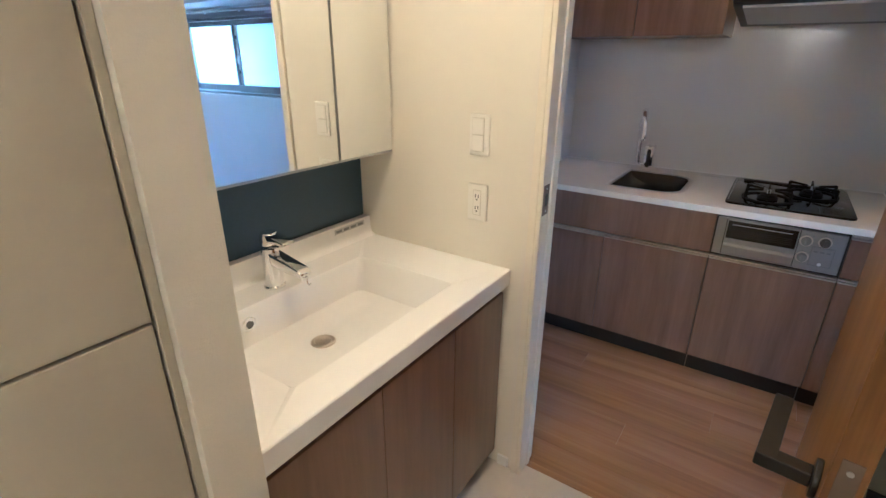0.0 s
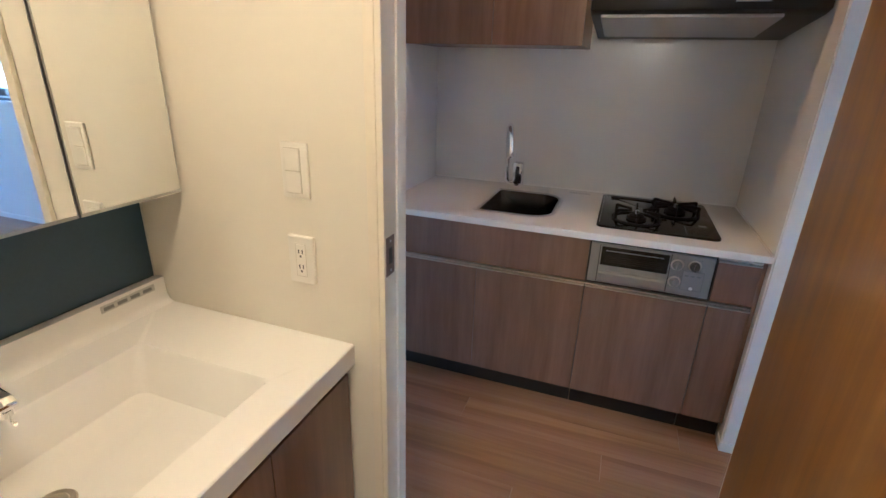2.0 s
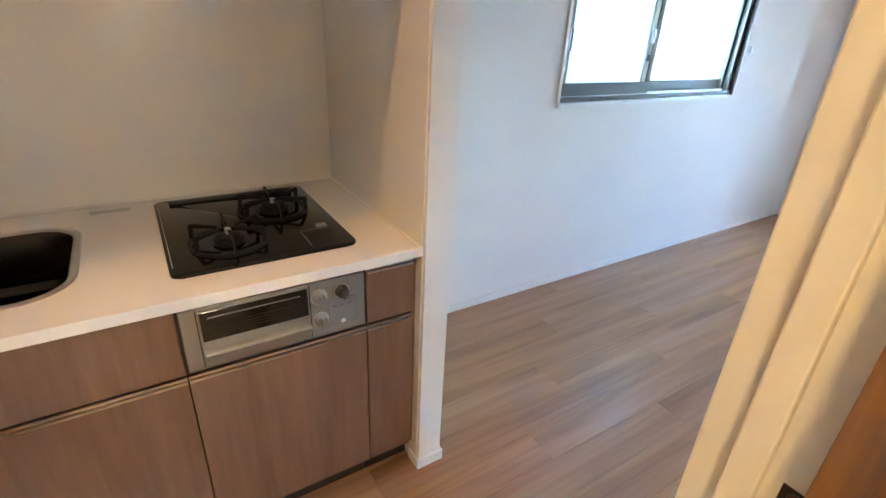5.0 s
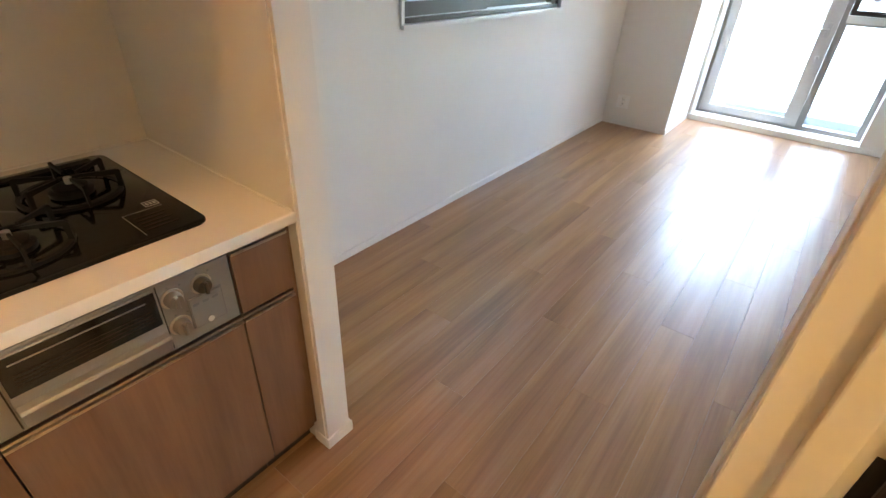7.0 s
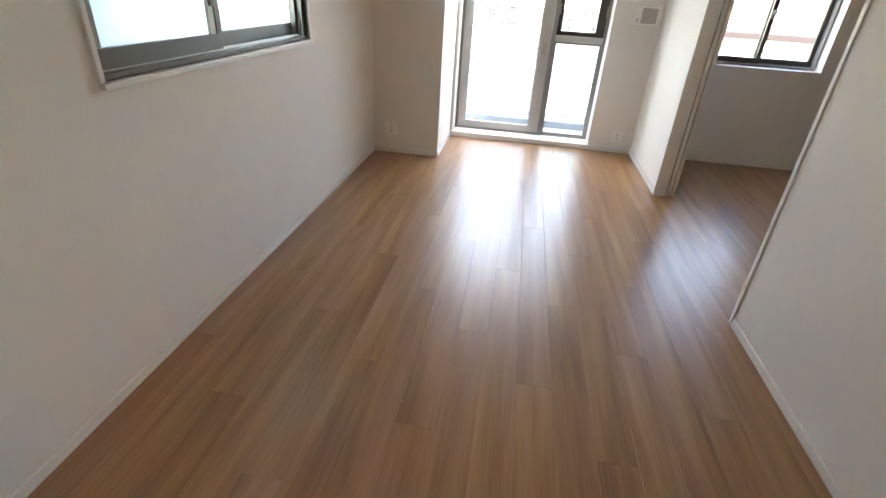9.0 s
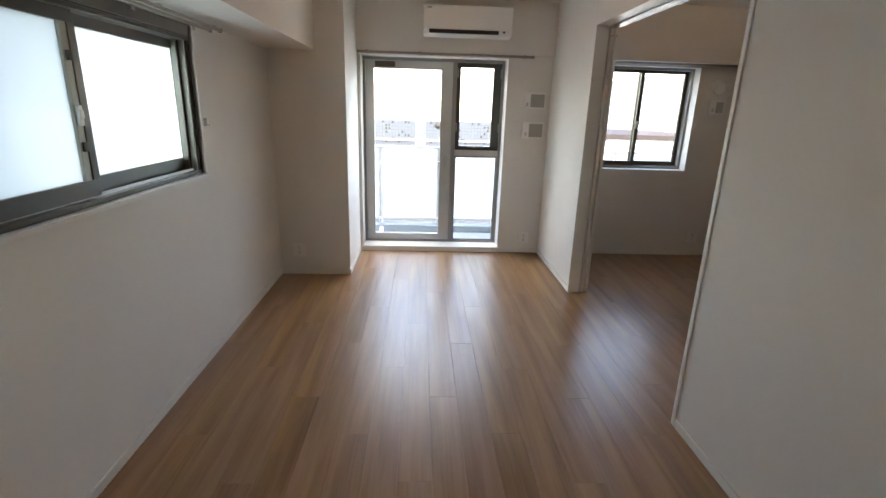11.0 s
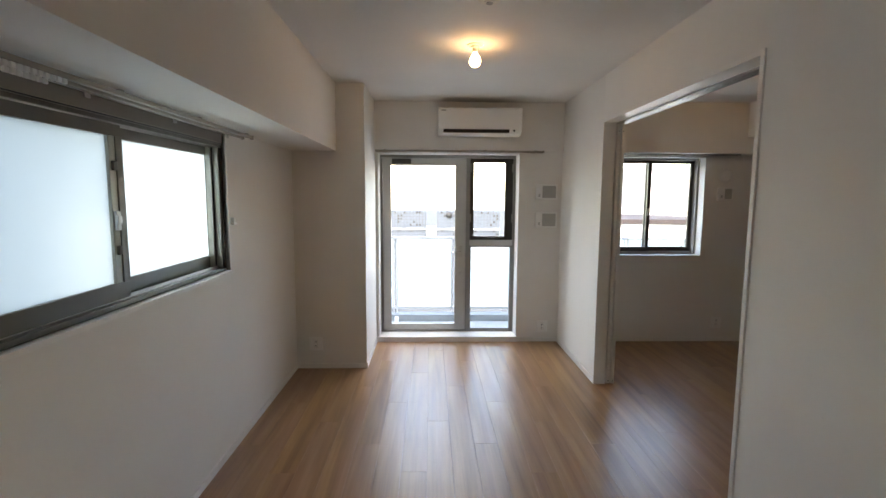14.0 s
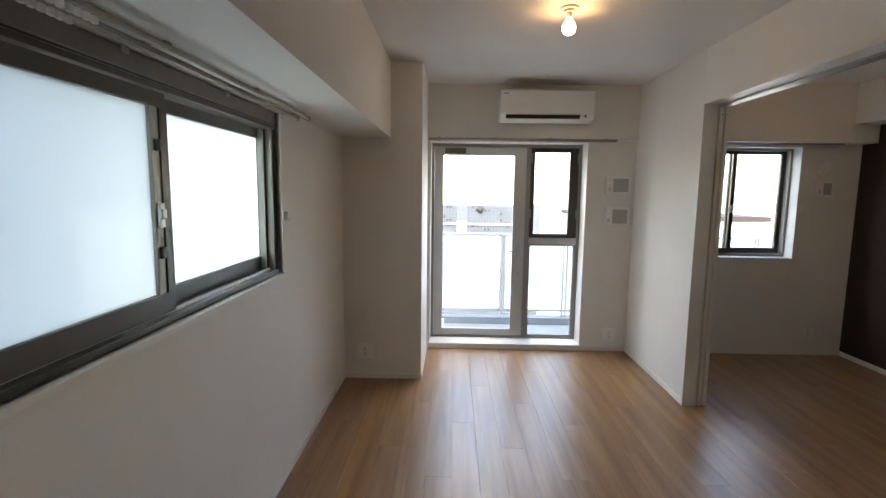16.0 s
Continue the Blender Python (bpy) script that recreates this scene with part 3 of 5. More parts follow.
# ---- washroom ----
def door_frame():
    f = thing("door_frame", ((DOOR_X0 + DOOR_X1) / 2, SW_Y0, 0), "cream painted door frame with a strike plate", "door frame", kind=S)
    for x0, x1, n in ((DOOR_X0 - 0.02, DOOR_X0 + 0.006, 1), (DOOR_X1 - 0.006, DOOR_X1 + 0.02, -1)):
        part("jamb", box(x0, x1, SW_Y0 - 0.012, SW_Y1 + 0.012, 0, DOOR_Z + 0.02, 0.002), JAMB, f)
        sx = (x1, x1 + 0.006) if n > 0 else (x0 - 0.012, x0)
        part("door_stop", box(sx[0], sx[1], SW_Y0 + 0.045, SW_Y0 + 0.070, 0, DOOR_Z - 0.006, 0.002), JAMB, f)
        cx = (x0 - 0.012, x0 + 0.012) if n > 0 else (x1 - 0.012, x1 + 0.012)
        for y in ((SW_Y0 - 0.014, SW_Y0), (SW_Y1, SW_Y1 + 0.014)):
            part("casing", box(cx[0], cx[1], y[0], y[1], 0, DOOR_Z + 0.03, 0.002), JAMB, f)
    part("head_jamb", box(DOOR_X0 + 0.006, DOOR_X1 - 0.006, SW_Y0 - 0.012, SW_Y1 + 0.012, DOOR_Z - 0.006, DOOR_Z + 0.02, 0.002), JAMB, f)
    plate = part("strike_plate", box(DOOR_X0 + 0.006, DOOR_X0 + 0.008, SW_Y0 - 0.006, SW_Y0 + 0.034, 1.012, 1.104, 0.0008), STRIKE, f, "dark bronze strike plate")
    part("latch_hole", box(DOOR_X0 + 0.0082, DOOR_X0 + 0.0088, SW_Y0 + 0.006, SW_Y0 + 0.022, 1.04, 1.078), BLACK, plate)
    for z in (1.024, 1.093):
        part("screw", tube((DOOR_X0 + 0.008, SW_Y0 + 0.014, z), (DOOR_X0 + 0.0092, SW_Y0 + 0.014, z), 0.003, sides=10), STEEL, plate)
    part("threshold", box(DOOR_X0 + 0.006, DOOR_X1 - 0.006, SW_Y0 + 0.045, SW_Y0 + 0.072, -0.01, 0.003, 0.001), FLOOR_WOOD, f)
    return f


door_frame()


def washroom_door():
    d = thing("washroom_door", (DOOR_X1 - 0.012, SW_Y0 + 0.014, 0), "brown wood-grain door standing open with black lever handles", "door", kind=S)
    x0, x1 = DOOR_X1 - 0.035, DOOR_X1 - 0.001
    y0, y1 = 1.28, SW_Y0 + 0.012
    leaf = part("door_leaf", box(x0, x1, y0, y1, 0.01, DOOR_Z - 0.008, 0.0015), DOOR_WOOD, d)
    part("latch_plate", box(x0 + 0.007, x1 - 0.007, y0 - 0.0015, y0 + 0.001, 0.87, 1.04, 0.0005), STRIKE, leaf, "worn bronze latch plate")
    part("latch_bolt", prism([(x0 + 0.012, y0 - 0.012), (x1 - 0.012, y0 - 0.001), (x0 + 0.012, y0 - 0.001)], "z", 0.945, 0.97), STEEL, leaf)
    for z in (0.885, 1.025):
        part("screw", tube(((x0 + x1) / 2, y0 - 0.0015, z), ((x0 + x1) / 2, y0 - 0.0032, z), 0.0036, sides=12), STEEL, leaf)
    for side, xs in ((-1, x0), (1, x1)):
        zc, yc = 0.955, y0 + 0.06
        h = part("door_lever", tube((xs, yc, zc), (xs + side * 0.008, yc, zc), 0.026, sides=28, bevel=0.002), BLACK_METAL, d, "black lever handle")
        part("spindle", box(min(xs + side * 0.008, xs + side * 0.070), max(xs + side * 0.008, xs + side * 0.070), yc - 0.012, yc + 0.012, zc - 0.010, zc + 0.010, 0.002), BLACK_METAL, h)
        a, b = sorted((xs + side * 0.046, xs + side * 0.070))
        part("grip", box(a, b, yc - 0.012, yc + 0.150, zc - 0.0105, zc + 0.0105, 0.002), BLACK_METAL, h)
    for z in (0.25, 1.085, 1.80):
        hg = part("hinge", tube((DOOR_X1 - 0.018, SW_Y0 + 0.020, z - 0.036), (DOOR_X1 - 0.018, SW_Y0 + 0.020, z + 0.036), 0.0055, sides=14, bevel=0.001), BRONZE, d, "dark bronze butt hinge")
        part("hinge_leaf", box(DOOR_X1 - 0.0085, DOOR_X1 - 0.0065, SW_Y0 + 0.018, SW_Y0 + 0.034, z - 0.034, z + 0.034), BRONZE, hg)
    d.rotation_euler.z = radians(-7.2)


washroom_door()


def vanity():
    c = thing("vanity_cabinet", (0.31, 1.49, 0), "taupe wood-grain vanity cabinet with flat doors", "vanity cabinet")
    y0, y1 = 1.055, 1.995
    part("body", box(0.004, 0.594, y0, y1, 0.06, 0.66), CAB_EDGE, c)
    part("front_rail", box(0.570, 0.594, y0, y1, 0.66, 0.757), CAB_EDGE, c)
    part("kick_board", box(0.03, 0.53, y0 + 0.002, y1 - 0.002, 0, 0.06), CAB_EDGE, c)
    for a, b in ((y0, 1.382), (1.385, 1.696), (1.699, y1 - 0.004)):
        dr = part("cabinet_door", box(0.598, 0.618, a, b, 0.065, 0.730, 0.0012), CAB_WOOD, c)
        part("finger_pull", box(0.5945, 0.606, a + 0.001, b - 0.001, 0.734, 0.748, 0.001), CAB_EDGE, dr)


vanity()


def vanity_top():
    """White moulded top with a rectangular basin whose floor falls to the drain."""
    t = thing("washbasin", (0.31, 1.49, 0.765), "white moulded washbasin top with a shallow rectangular bowl", "washbasin")
    x0, x1, y0, y1, zt, zb = 0.0, 0.635, 1.051, 1.999, 0.815, 0.76
    bx0, bx1, by0, by1 = 0.160, 0.54, 1.20, 1.805
    fx0, fx1, fy0, fy1, fz = 0.235, 0.49, 1.275, 1.73, 0.69
    bm = bmesh.new()

    def ring(a, b, c, d, z, r):
        """A rounded rectangle."""
        vs = []
        for cx, cy, s in ((b - r, d - r, 0), (a + r, d - r, 90), (a + r, c + r, 180), (b - r, c + r, 270)):
            for k in range(5):
                an = radians(s + k * 22.5)
                vs.append(bm.verts.new((cx + r * math.cos(an), cy + r * math.sin(an), z)))
        return vs

    def bridge(a, b):
        n = len(a)
        for k in range(n):
            bm.faces.new((a[k], a[(k + 1) % n], b[(k + 1) % n], b[k]))
    under = ring(x0, x1, y0, y1, zb, 0.002)
    edge = ring(x0, x1, y0, y1, zt - 0.003, 0.002)
    top = ring(x0 + 0.003, x1 - 0.003, y0 + 0.001, y1 - 0.001, zt, 0.002)
    lip = ring(bx0, bx1, by0, by1, zt, 0.012)
    lip2 = ring(bx0 + 0.004, bx1 - 0.004, by0 + 0.004, by1 - 0.004, zt - 0.005, 0.016)
    wall = ring(fx0 - 0.05, fx1 + 0.02, fy0 - 0.035, fy1 + 0.035, fz + 0.022, 0.03)
    foot = ring(fx0, fx1, fy0, fy1, fz + 0.004, 0.04)
    base = ring(0.275, 0.335, 1.455, 1.525, fz, 0.02)
    for a, b in ((under, edge), (edge, top), (top, lip), (lip, lip2), (lip2, wall), (wall, foot), (foot, base)):
        bridge(a, b)
    bm.faces.new(base)
    part("basin", bm, PORCELAIN, t, smooth=True)
    rise = [(0.0, zt - 0.001), (0.058, zt - 0.001), (0.046, zt + 0.003), (0.038, zt + 0.009), (0.034, zt + 0.018), (0.032, zt + 0.030), (0.029, zt + 0.072), (0.0, zt + 0.072)]
    bm = prism(rise, "y", y0, y1)
    part("upstand", bm, PORCELAIN, t, smooth=True)
    part("drain", lathe([(0.0, 0), (0.033, 0), (0.036, 0.002), (0.033, 0.005), (0.024, 0.004), (0.022, 0.0065), (0.0, 0.0085)], (0.305, 1.487, fz), axis="z"), PULL, t, "chrome pop-up drain", True)
    o = part("overflow_ring", lathe([(0.010, 0.0), (0.021, 0.0), (0.022, 0.004), (0.019, 0.007), (0.012, 0.006), (0.010, 0.0)], (0.178, 1.345, 0.775), axis="x"), CHROME, t, "chrome overflow ring", True)
    part("overflow_hole", tube((0.180, 1.345, 0.775), (0.1835, 1.345, 0.775), 0.0098, sides=18), SASH, o)
    s = part("sticker", prism([(0.0303, zt + 0.045), (0.0322, zt + 0.045), (0.0309, zt + 0.063), (0.0290, zt + 0.063)], "y", 1.815, 1.965), PAPER, t, "silver printed label")
    for k in range(4):
        part("print_bar", prism([(0.0314, zt + 0.049), (0.0324, zt + 0.049), (0.0318, zt + 0.058), (0.0308, zt + 0.058)], "y", 1.822 + k * 0.036, 1.848 + k * 0.036), INK, s)


vanity_top()


def basin_faucet():
    f = thing("basin_faucet", (0.115, 1.487, 0.818), "chrome single-lever basin faucet with a chain hook", "faucet")
    part("base_ring", lathe([(0.0, 0), (0.027, 0), (0.027, 0.004), (0.024, 0.007), (0.0, 0.007)], (0.115, 1.487, 0.817)), CHROME, f, smooth=True)
    part("body", lathe([(0.0, 0), (0.0235, 0), (0.0225, 0.06), (0.0215, 0.105), (0.0, 0.107)], (0.115, 1.487, 0.823)), CHROME, f, smooth=True)
    sp = part("spout", prism([(0.120, 0.897), (0.128, 0.920), (0.235, 0.898), (0.248, 0.889), (0.246, 0.878), (0.225, 0.876), (0.135, 0.884)], "y", 1.471, 1.503, bevel=0.004), CHROME, f, smooth=True)
    part("aerator", tube((0.236, 1.487, 0.878), (0.236, 1.487, 0.868), 0.010, sides=18), CHROME, sp)
    part("chain_hook", pipe([(0.244, 1.487, 0.877), (0.246, 1.487, 0.864), (0.250, 1.487, 0.858), (0.256, 1.487, 0.858), (0.258, 1.487, 0.863)], 0.0022, 8), CHROME, sp)
    lv = part("lever_cap", lathe([(0.0, 0), (0.0215, 0), (0.0225, 0.02), (0.018, 0.032), (0.0, 0.036)], (0.115, 1.487, 0.9385)), CHROME, f, smooth=True)
    part("lever_blade", prism([(0.098, 0.960), (0.115, 0.970), (0.19, 0.960), (0.196, 0.954), (0.185, 0.950), (0.10, 0.950)], "y", 1.470, 1.504, bevel=0.003), CHROME, lv, smooth=True)
    f.scale = (1.12, 1.24, 1.1)


basin_faucet()
solid("wall_glass_panel", box(0.0, 0.006, 1.055, 1.99, 0.889, 1.145, 0.001), BLUE_PANEL, "dark teal glass panel above the washbasin", "splashback", kind=S)


def mirror_cabinet():
    c = thing("mirror_cabinet", (0.07, 1.49, 1.175), "three-door mirror cabinet with slim aluminium edges", "mirror cabinet")
    z0, z1 = 1.146, 2.05
    part("body", box(0.002, 0.142, 1.055, 1.990, z0 + 0.004, z1), WHITE_PANEL, c)
    for a, b in ((1.055, 1.308), (1.312, 1.739), (1.743, 1.991)):
        d = part("mirror_door", box(0.146, 0.160, a, b, z0, z1, 0.0008), ALU, c, "aluminium-edged mirror door")
        part("mirror_pane", box(0.1602, 0.1615, a + 0.003, b - 0.003, z0 + 0.008, z1 - 0.006), MIRROR, d, "mirror pane")


mirror_cabinet()


def wall_switch():
    p = thing("light_switch", (0.505, SW_Y0, 1.169), "ivory double rocker light switch on the wall", "light switch")
    part("plate", box(0.470, 0.540, SW_Y0 - 0.008, SW_Y0, 1.169, 1.294, 0.003), PLASTIC, p)
    part("rocker_well", box(0.4805, 0.5225, SW_Y0 - 0.0086, SW_Y0 - 0.0075, 1.1805, 1.2825), WELL, p)
    for z in (1.182, 1.2325):
        part("rocker", box(0.482, 0.521, SW_Y0 - 0.0112, SW_Y0 - 0.0084, z, z + 0.0485, 0.002), PLASTIC, p)


def outlet(name, at, wall, label, mat, sockets=2, wide=0.07, tall=0.12):
    """A socket plate. wall: the way it faces."""
    x, y, z = at
    p = thing(name, (x, y, z - tall / 2), label, "power outlet")

    def b(u0, u1, w0, w1, d0, d1, bev=0.0):
        if wall == "-y":
            return box(x + u0, x + u1, y - d1, y - d0, z + w0, z + w1, bev)
        return box(x - d1, x - d0, y - u1, y - u0, z + w0, z + w1, bev)
    part("plate", b(-wide / 2, wide / 2, -tall / 2, tall / 2, 0, 0.011, 0.0035), mat, p)
    part("insert", b(-0.013, 0.013, -0.040, 0.040, 0.010, 0.0125, 0.001), mat, p)
    part("insert_gap", b(-0.0145, 0.0145, -0.0415, 0.0415, 0.0105, 0.0114), WELL, p)
    for k in range(sockets):
        w = 0.019 - 0.038 * k
        for u in (-0.006, 0.004):
            part("slot", b(u, u + 0.003, w - 0.002, w + 0.008, 0.0122, 0.0129), BLACK, p)
        part("earth_hole", b(-0.0025, 0.0025, w - 0.011, w - 0.006, 0.0122, 0.0129), BLACK, p)


wall_switch()
outlet("power_outlet", (0.506, SW_Y0, 1.019), "-y", "ivory double power outlet below the switch", PLASTIC)


def linen_closet():
    c = thing("linen_closet", (0.5, 0.2, 0), "cream flush closet with upper and lower doors", "closet")
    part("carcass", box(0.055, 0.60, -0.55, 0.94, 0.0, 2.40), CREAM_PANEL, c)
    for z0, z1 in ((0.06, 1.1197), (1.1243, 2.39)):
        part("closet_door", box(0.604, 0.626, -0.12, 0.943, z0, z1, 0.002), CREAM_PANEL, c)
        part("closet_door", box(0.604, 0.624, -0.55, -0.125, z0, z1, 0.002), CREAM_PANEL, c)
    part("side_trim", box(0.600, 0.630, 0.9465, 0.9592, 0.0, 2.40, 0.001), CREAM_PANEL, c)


linen_closet()


def downlight(x, y, label, wide=0.0):
    d = thing("downlight", (x, y, Z_CEIL - 0.012), label, "ceiling light")
    part("rim", lathe([(wide + 0.052, 0), (wide + 0.064, 0), (wide + 0.066, 0.006), (wide + 0.064, 0.0115), (wide + 0.052, 0.0115), (wide + 0.052, 0)], (x, y, Z_CEIL - 0.012)), PLASTIC_W, d, smooth=True)
    part("lens", tube((x, y, Z_CEIL - 0.004), (x, y, Z_CEIL - 0.001), wide + 0.051, sides=28), LAMP_DISC, d, "lit warm lens")


downlight(0.74, 1.43, "round warm white flush ceiling light in the washroom", 0.11)


def unseen_wall_lamp(x, y, z):
    """An unseen lit globe added on the wall behind the start, for the glow in the glossy kitchen panel."""
    w = thing("unseen_wall_lamp", (x, y, z - 0.07), "unseen round warm globe added for the glow in the kitchen panel", "wall light")
    part("wall_plate", lathe([(0.0, 0.0), (0.05, 0.0), (0.05, 0.012), (0.03, 0.018), (0.0, 0.018)], (x, y, z), axis="y"), PLASTIC_W, w, smooth=True)
    part("globe", lathe([(0.0, 0.016), (0.03, 0.018), (0.065, 0.05), (0.075, 0.085), (0.06, 0.125), (0.03, 0.148), (0.0, 0.153)], (x, y, z), axis="y"), GLOBE, w, "lit globe", True)


unseen_wall_lamp(1.35, -0.90, 1.835)
downlight(1.15, 2.90, "round warm white recessed ceiling downlight in the kitchen")


# ---- kitchen ----
CF = 3.03    # cabinet fronts
CT = 0.858    # counter height


def base_unit(name, x0, x1, label, fronts, top=0.826):
    c = thing(name, ((x0 + x1) / 2, 3.39, 0), label, "kitchen cabinet", "kitchen base cabinets")
    part("body", box(x0 + 0.001, x1 - 0.001, CF + 0.040, KIT_BACK - 0.005, 0.10, top), CAB_EDGE, c)
    part("front_rail", box(x0 + 0.001, x1 - 0.001, CF + 0.022, CF + 0.040, 0.10, 0.828), CAB_EDGE, c)
    part("kick_board", box(x0 + 0.001, x1 - 0.001, CF + 0.06, CF + 0.075, 0, 0.10), BLACK, c, "black recessed kick board")
    for kind, a, b, z0, z1, rail in fronts:
        f = part(kind, box(a, b, CF, CF + 0.019, z0, z1, 0.0012), CAB_WOOD, c)
        if rail:
            part("pull_rail", prism([(CF - 0.005, z1 + 0.001), (CF - 0.005, z1 + 0.008), (CF + 0.006, z1 + 0.008), (CF + 0.006, z1 + 0.011), (CF - 0.001, z1 + 0.011), (CF - 0.001, z1 + 0.018), (CF + 0.016, z1 + 0.018), (CF + 0.016, z1 + 0.001)], "x", a, b), PULL, f, "champagne aluminium pull rail")
    return c


base_unit("sink_cabinet", KIT_X0 + 0.004, 1.118, "taupe wood-grain sink cabinet with drawer and doors", [
    ("drawer_front", KIT_X0 + 0.006, 1.1172, 0.643, 0.825, False), ("cabinet_door", KIT_X0 + 0.006, 0.648, 0.106, 0.619, True), ("cabinet_door", 0.650, 1.1172, 0.106, 0.619, True)], 0.66)
base_unit("hob_cabinet", 1.119, 1.578, "taupe wood-grain cabinet below the grill", [("cabinet_door", 1.1202, 1.5778, 0.106, 0.619, True)])
c = base_unit("slim_cabinet", 1.579, WING_X0 - 0.006, "slim taupe wood-grain cabinet beside the wall", [
    ("drawer_front", 1.5815, WING_X0 - 0.024, 0.643, 0.804, True), ("cabinet_door", 1.5815, WING_X0 - 0.024, 0.106, 0.619, True)])
part("filler", box(WING_X0 - 0.020, WING_X0 - 0.0065, CF + 0.012, CF + 0.021, 0.10, 0.826), CAB_WOOD, c)


SINK_X, SINK_Y, SINK_R = (0.604, 0.932), (3.142, 3.578), 0.10


def kitchen_counter():
    x0, x1, y0, y1 = SINK_X[0] - 0.004, SINK_X[1] + 0.004, SINK_Y[0] - 0.004, SINK_Y[1] + 0.004
    zb = 0.830
    bm = slab_with_holes("z", zb, CT, KIT_X0 + 0.001, WING_X0 - 0.005, 3.008, KIT_BACK - 0.002, [(x0, x1, y0, y1), (1.145, 1.575, 3.13, 3.64)])
    nose = [e for e in bm.edges if all(abs(v.co.y - 3.008) < 1e-4 for v in e.verts) and abs(e.verts[0].co.z - e.verts[1].co.z) < 1e-4]
    bmesh.ops.bevel(bm, geom=nose, offset=0.005, segments=3, profile=0.5, affect="EDGES")
    # the rounded corners of the sink cutout
    r = SINK_R + 0.004
    for cy, sy, yc in ((y1 - r, 1, y1), (y0 + r, -1, y0)):
        arc = [(x1 - r + r * math.cos(radians(k * 10)), cy + sy * r * math.sin(radians(k * 10))) for k in range(10)]
        prism([(x1, yc)] + arc, "z", zb, CT, bm)
    ob = solid("kitchen_counter", bm, COUNTER, "white artificial stone kitchen counter", "countertop")
    part("back_seal", box(KIT_X0 + 0.003, WING_X0 - 0.006, KIT_BACK - 0.007, KIT_BACK - 0.001, CT, CT + 0.005), TRIM, ob)
    part("side_seal", box(WING_X0 - 0.009, WING_X0 - 0.0045, 3.02, KIT_BACK - 0.008, CT, CT + 0.004), TRIM, ob)
    part("sticker", box(0.958, 1.064, 3.650, 3.676, CT + 0.0003, CT + 0.001), VENT_GREY, ob, "grey printed label on the counter")


kitchen_counter()


def kitchen_sink():
    k = thing("kitchen_sink", (0.77, 3.36, 0.66), "stainless kitchen sink with two rounded corners, bowl colour darkened for its dark reflections", "sink")

    def outline(g):
        r = SINK_R + g
        x0, x1, y0, y1 = SINK_X[0] - g, SINK_X[1] - SINK_R, SINK_Y[0] - g, SINK_Y[1] + g
        pts = [(x0, y0), (x0, y1)]
        for s in range(10):
            an = radians(90 - s * 10)
            pts.append((x1 + r * math.cos(an), SINK_Y[1] - SINK_R + r * math.sin(an)))
        for s in range(10):
            an = radians(-s * 10)
            pts.append((x1 + r * math.cos(an), SINK_Y[0] + SINK_R + r * math.sin(an)))
        return pts
    bm = bmesh.new()
    rings = []
    rim = bmesh.new()
    for (g, z), (g2, z2) in (((0.016, CT + 0.0004), (0.012, CT + 0.0026)), ((0.012, CT + 0.0026), (0.000, CT + 0.0026)), ((0.000, CT + 0.0026), (-0.006, CT - 0.004))):
        lo, hi = [[rim.verts.new((x, y, h)) for x, y in outline(w)] for w, h in ((g, z), (g2, z2))]
        for i in range(len(lo)):
            rim.faces.new((lo[i], lo[(i + 1) % len(lo)], hi[(i + 1) % len(lo)], hi[i]))
    part("rim", rim, STEEL, k, "bright steel rim")
    for g, z in ((-0.006, CT - 0.004), (-0.010, CT - 0.012), (-0.016, 0.71), (-0.036, 0.692)):
        rings.append([bm.verts.new((x, y, z)) for x, y in outline(g)])
    for a, b in zip(rings, rings[1:]):
        n = len(a)
        for i in range(n):
            bm.faces.new((a[i], a[(i + 1) % n], b[(i + 1) % n], b[i]))
    bm.faces.new(rings[-1])
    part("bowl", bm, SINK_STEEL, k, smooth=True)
    part("drain", lathe([(0.0, 0), (0.055, 0), (0.057, 0.002), (0.05, 0.004), (0.0, 0.003)], (0.77, 3.43, 0.693)), BLACK, k, "black drain basket", True)


kitchen_sink()


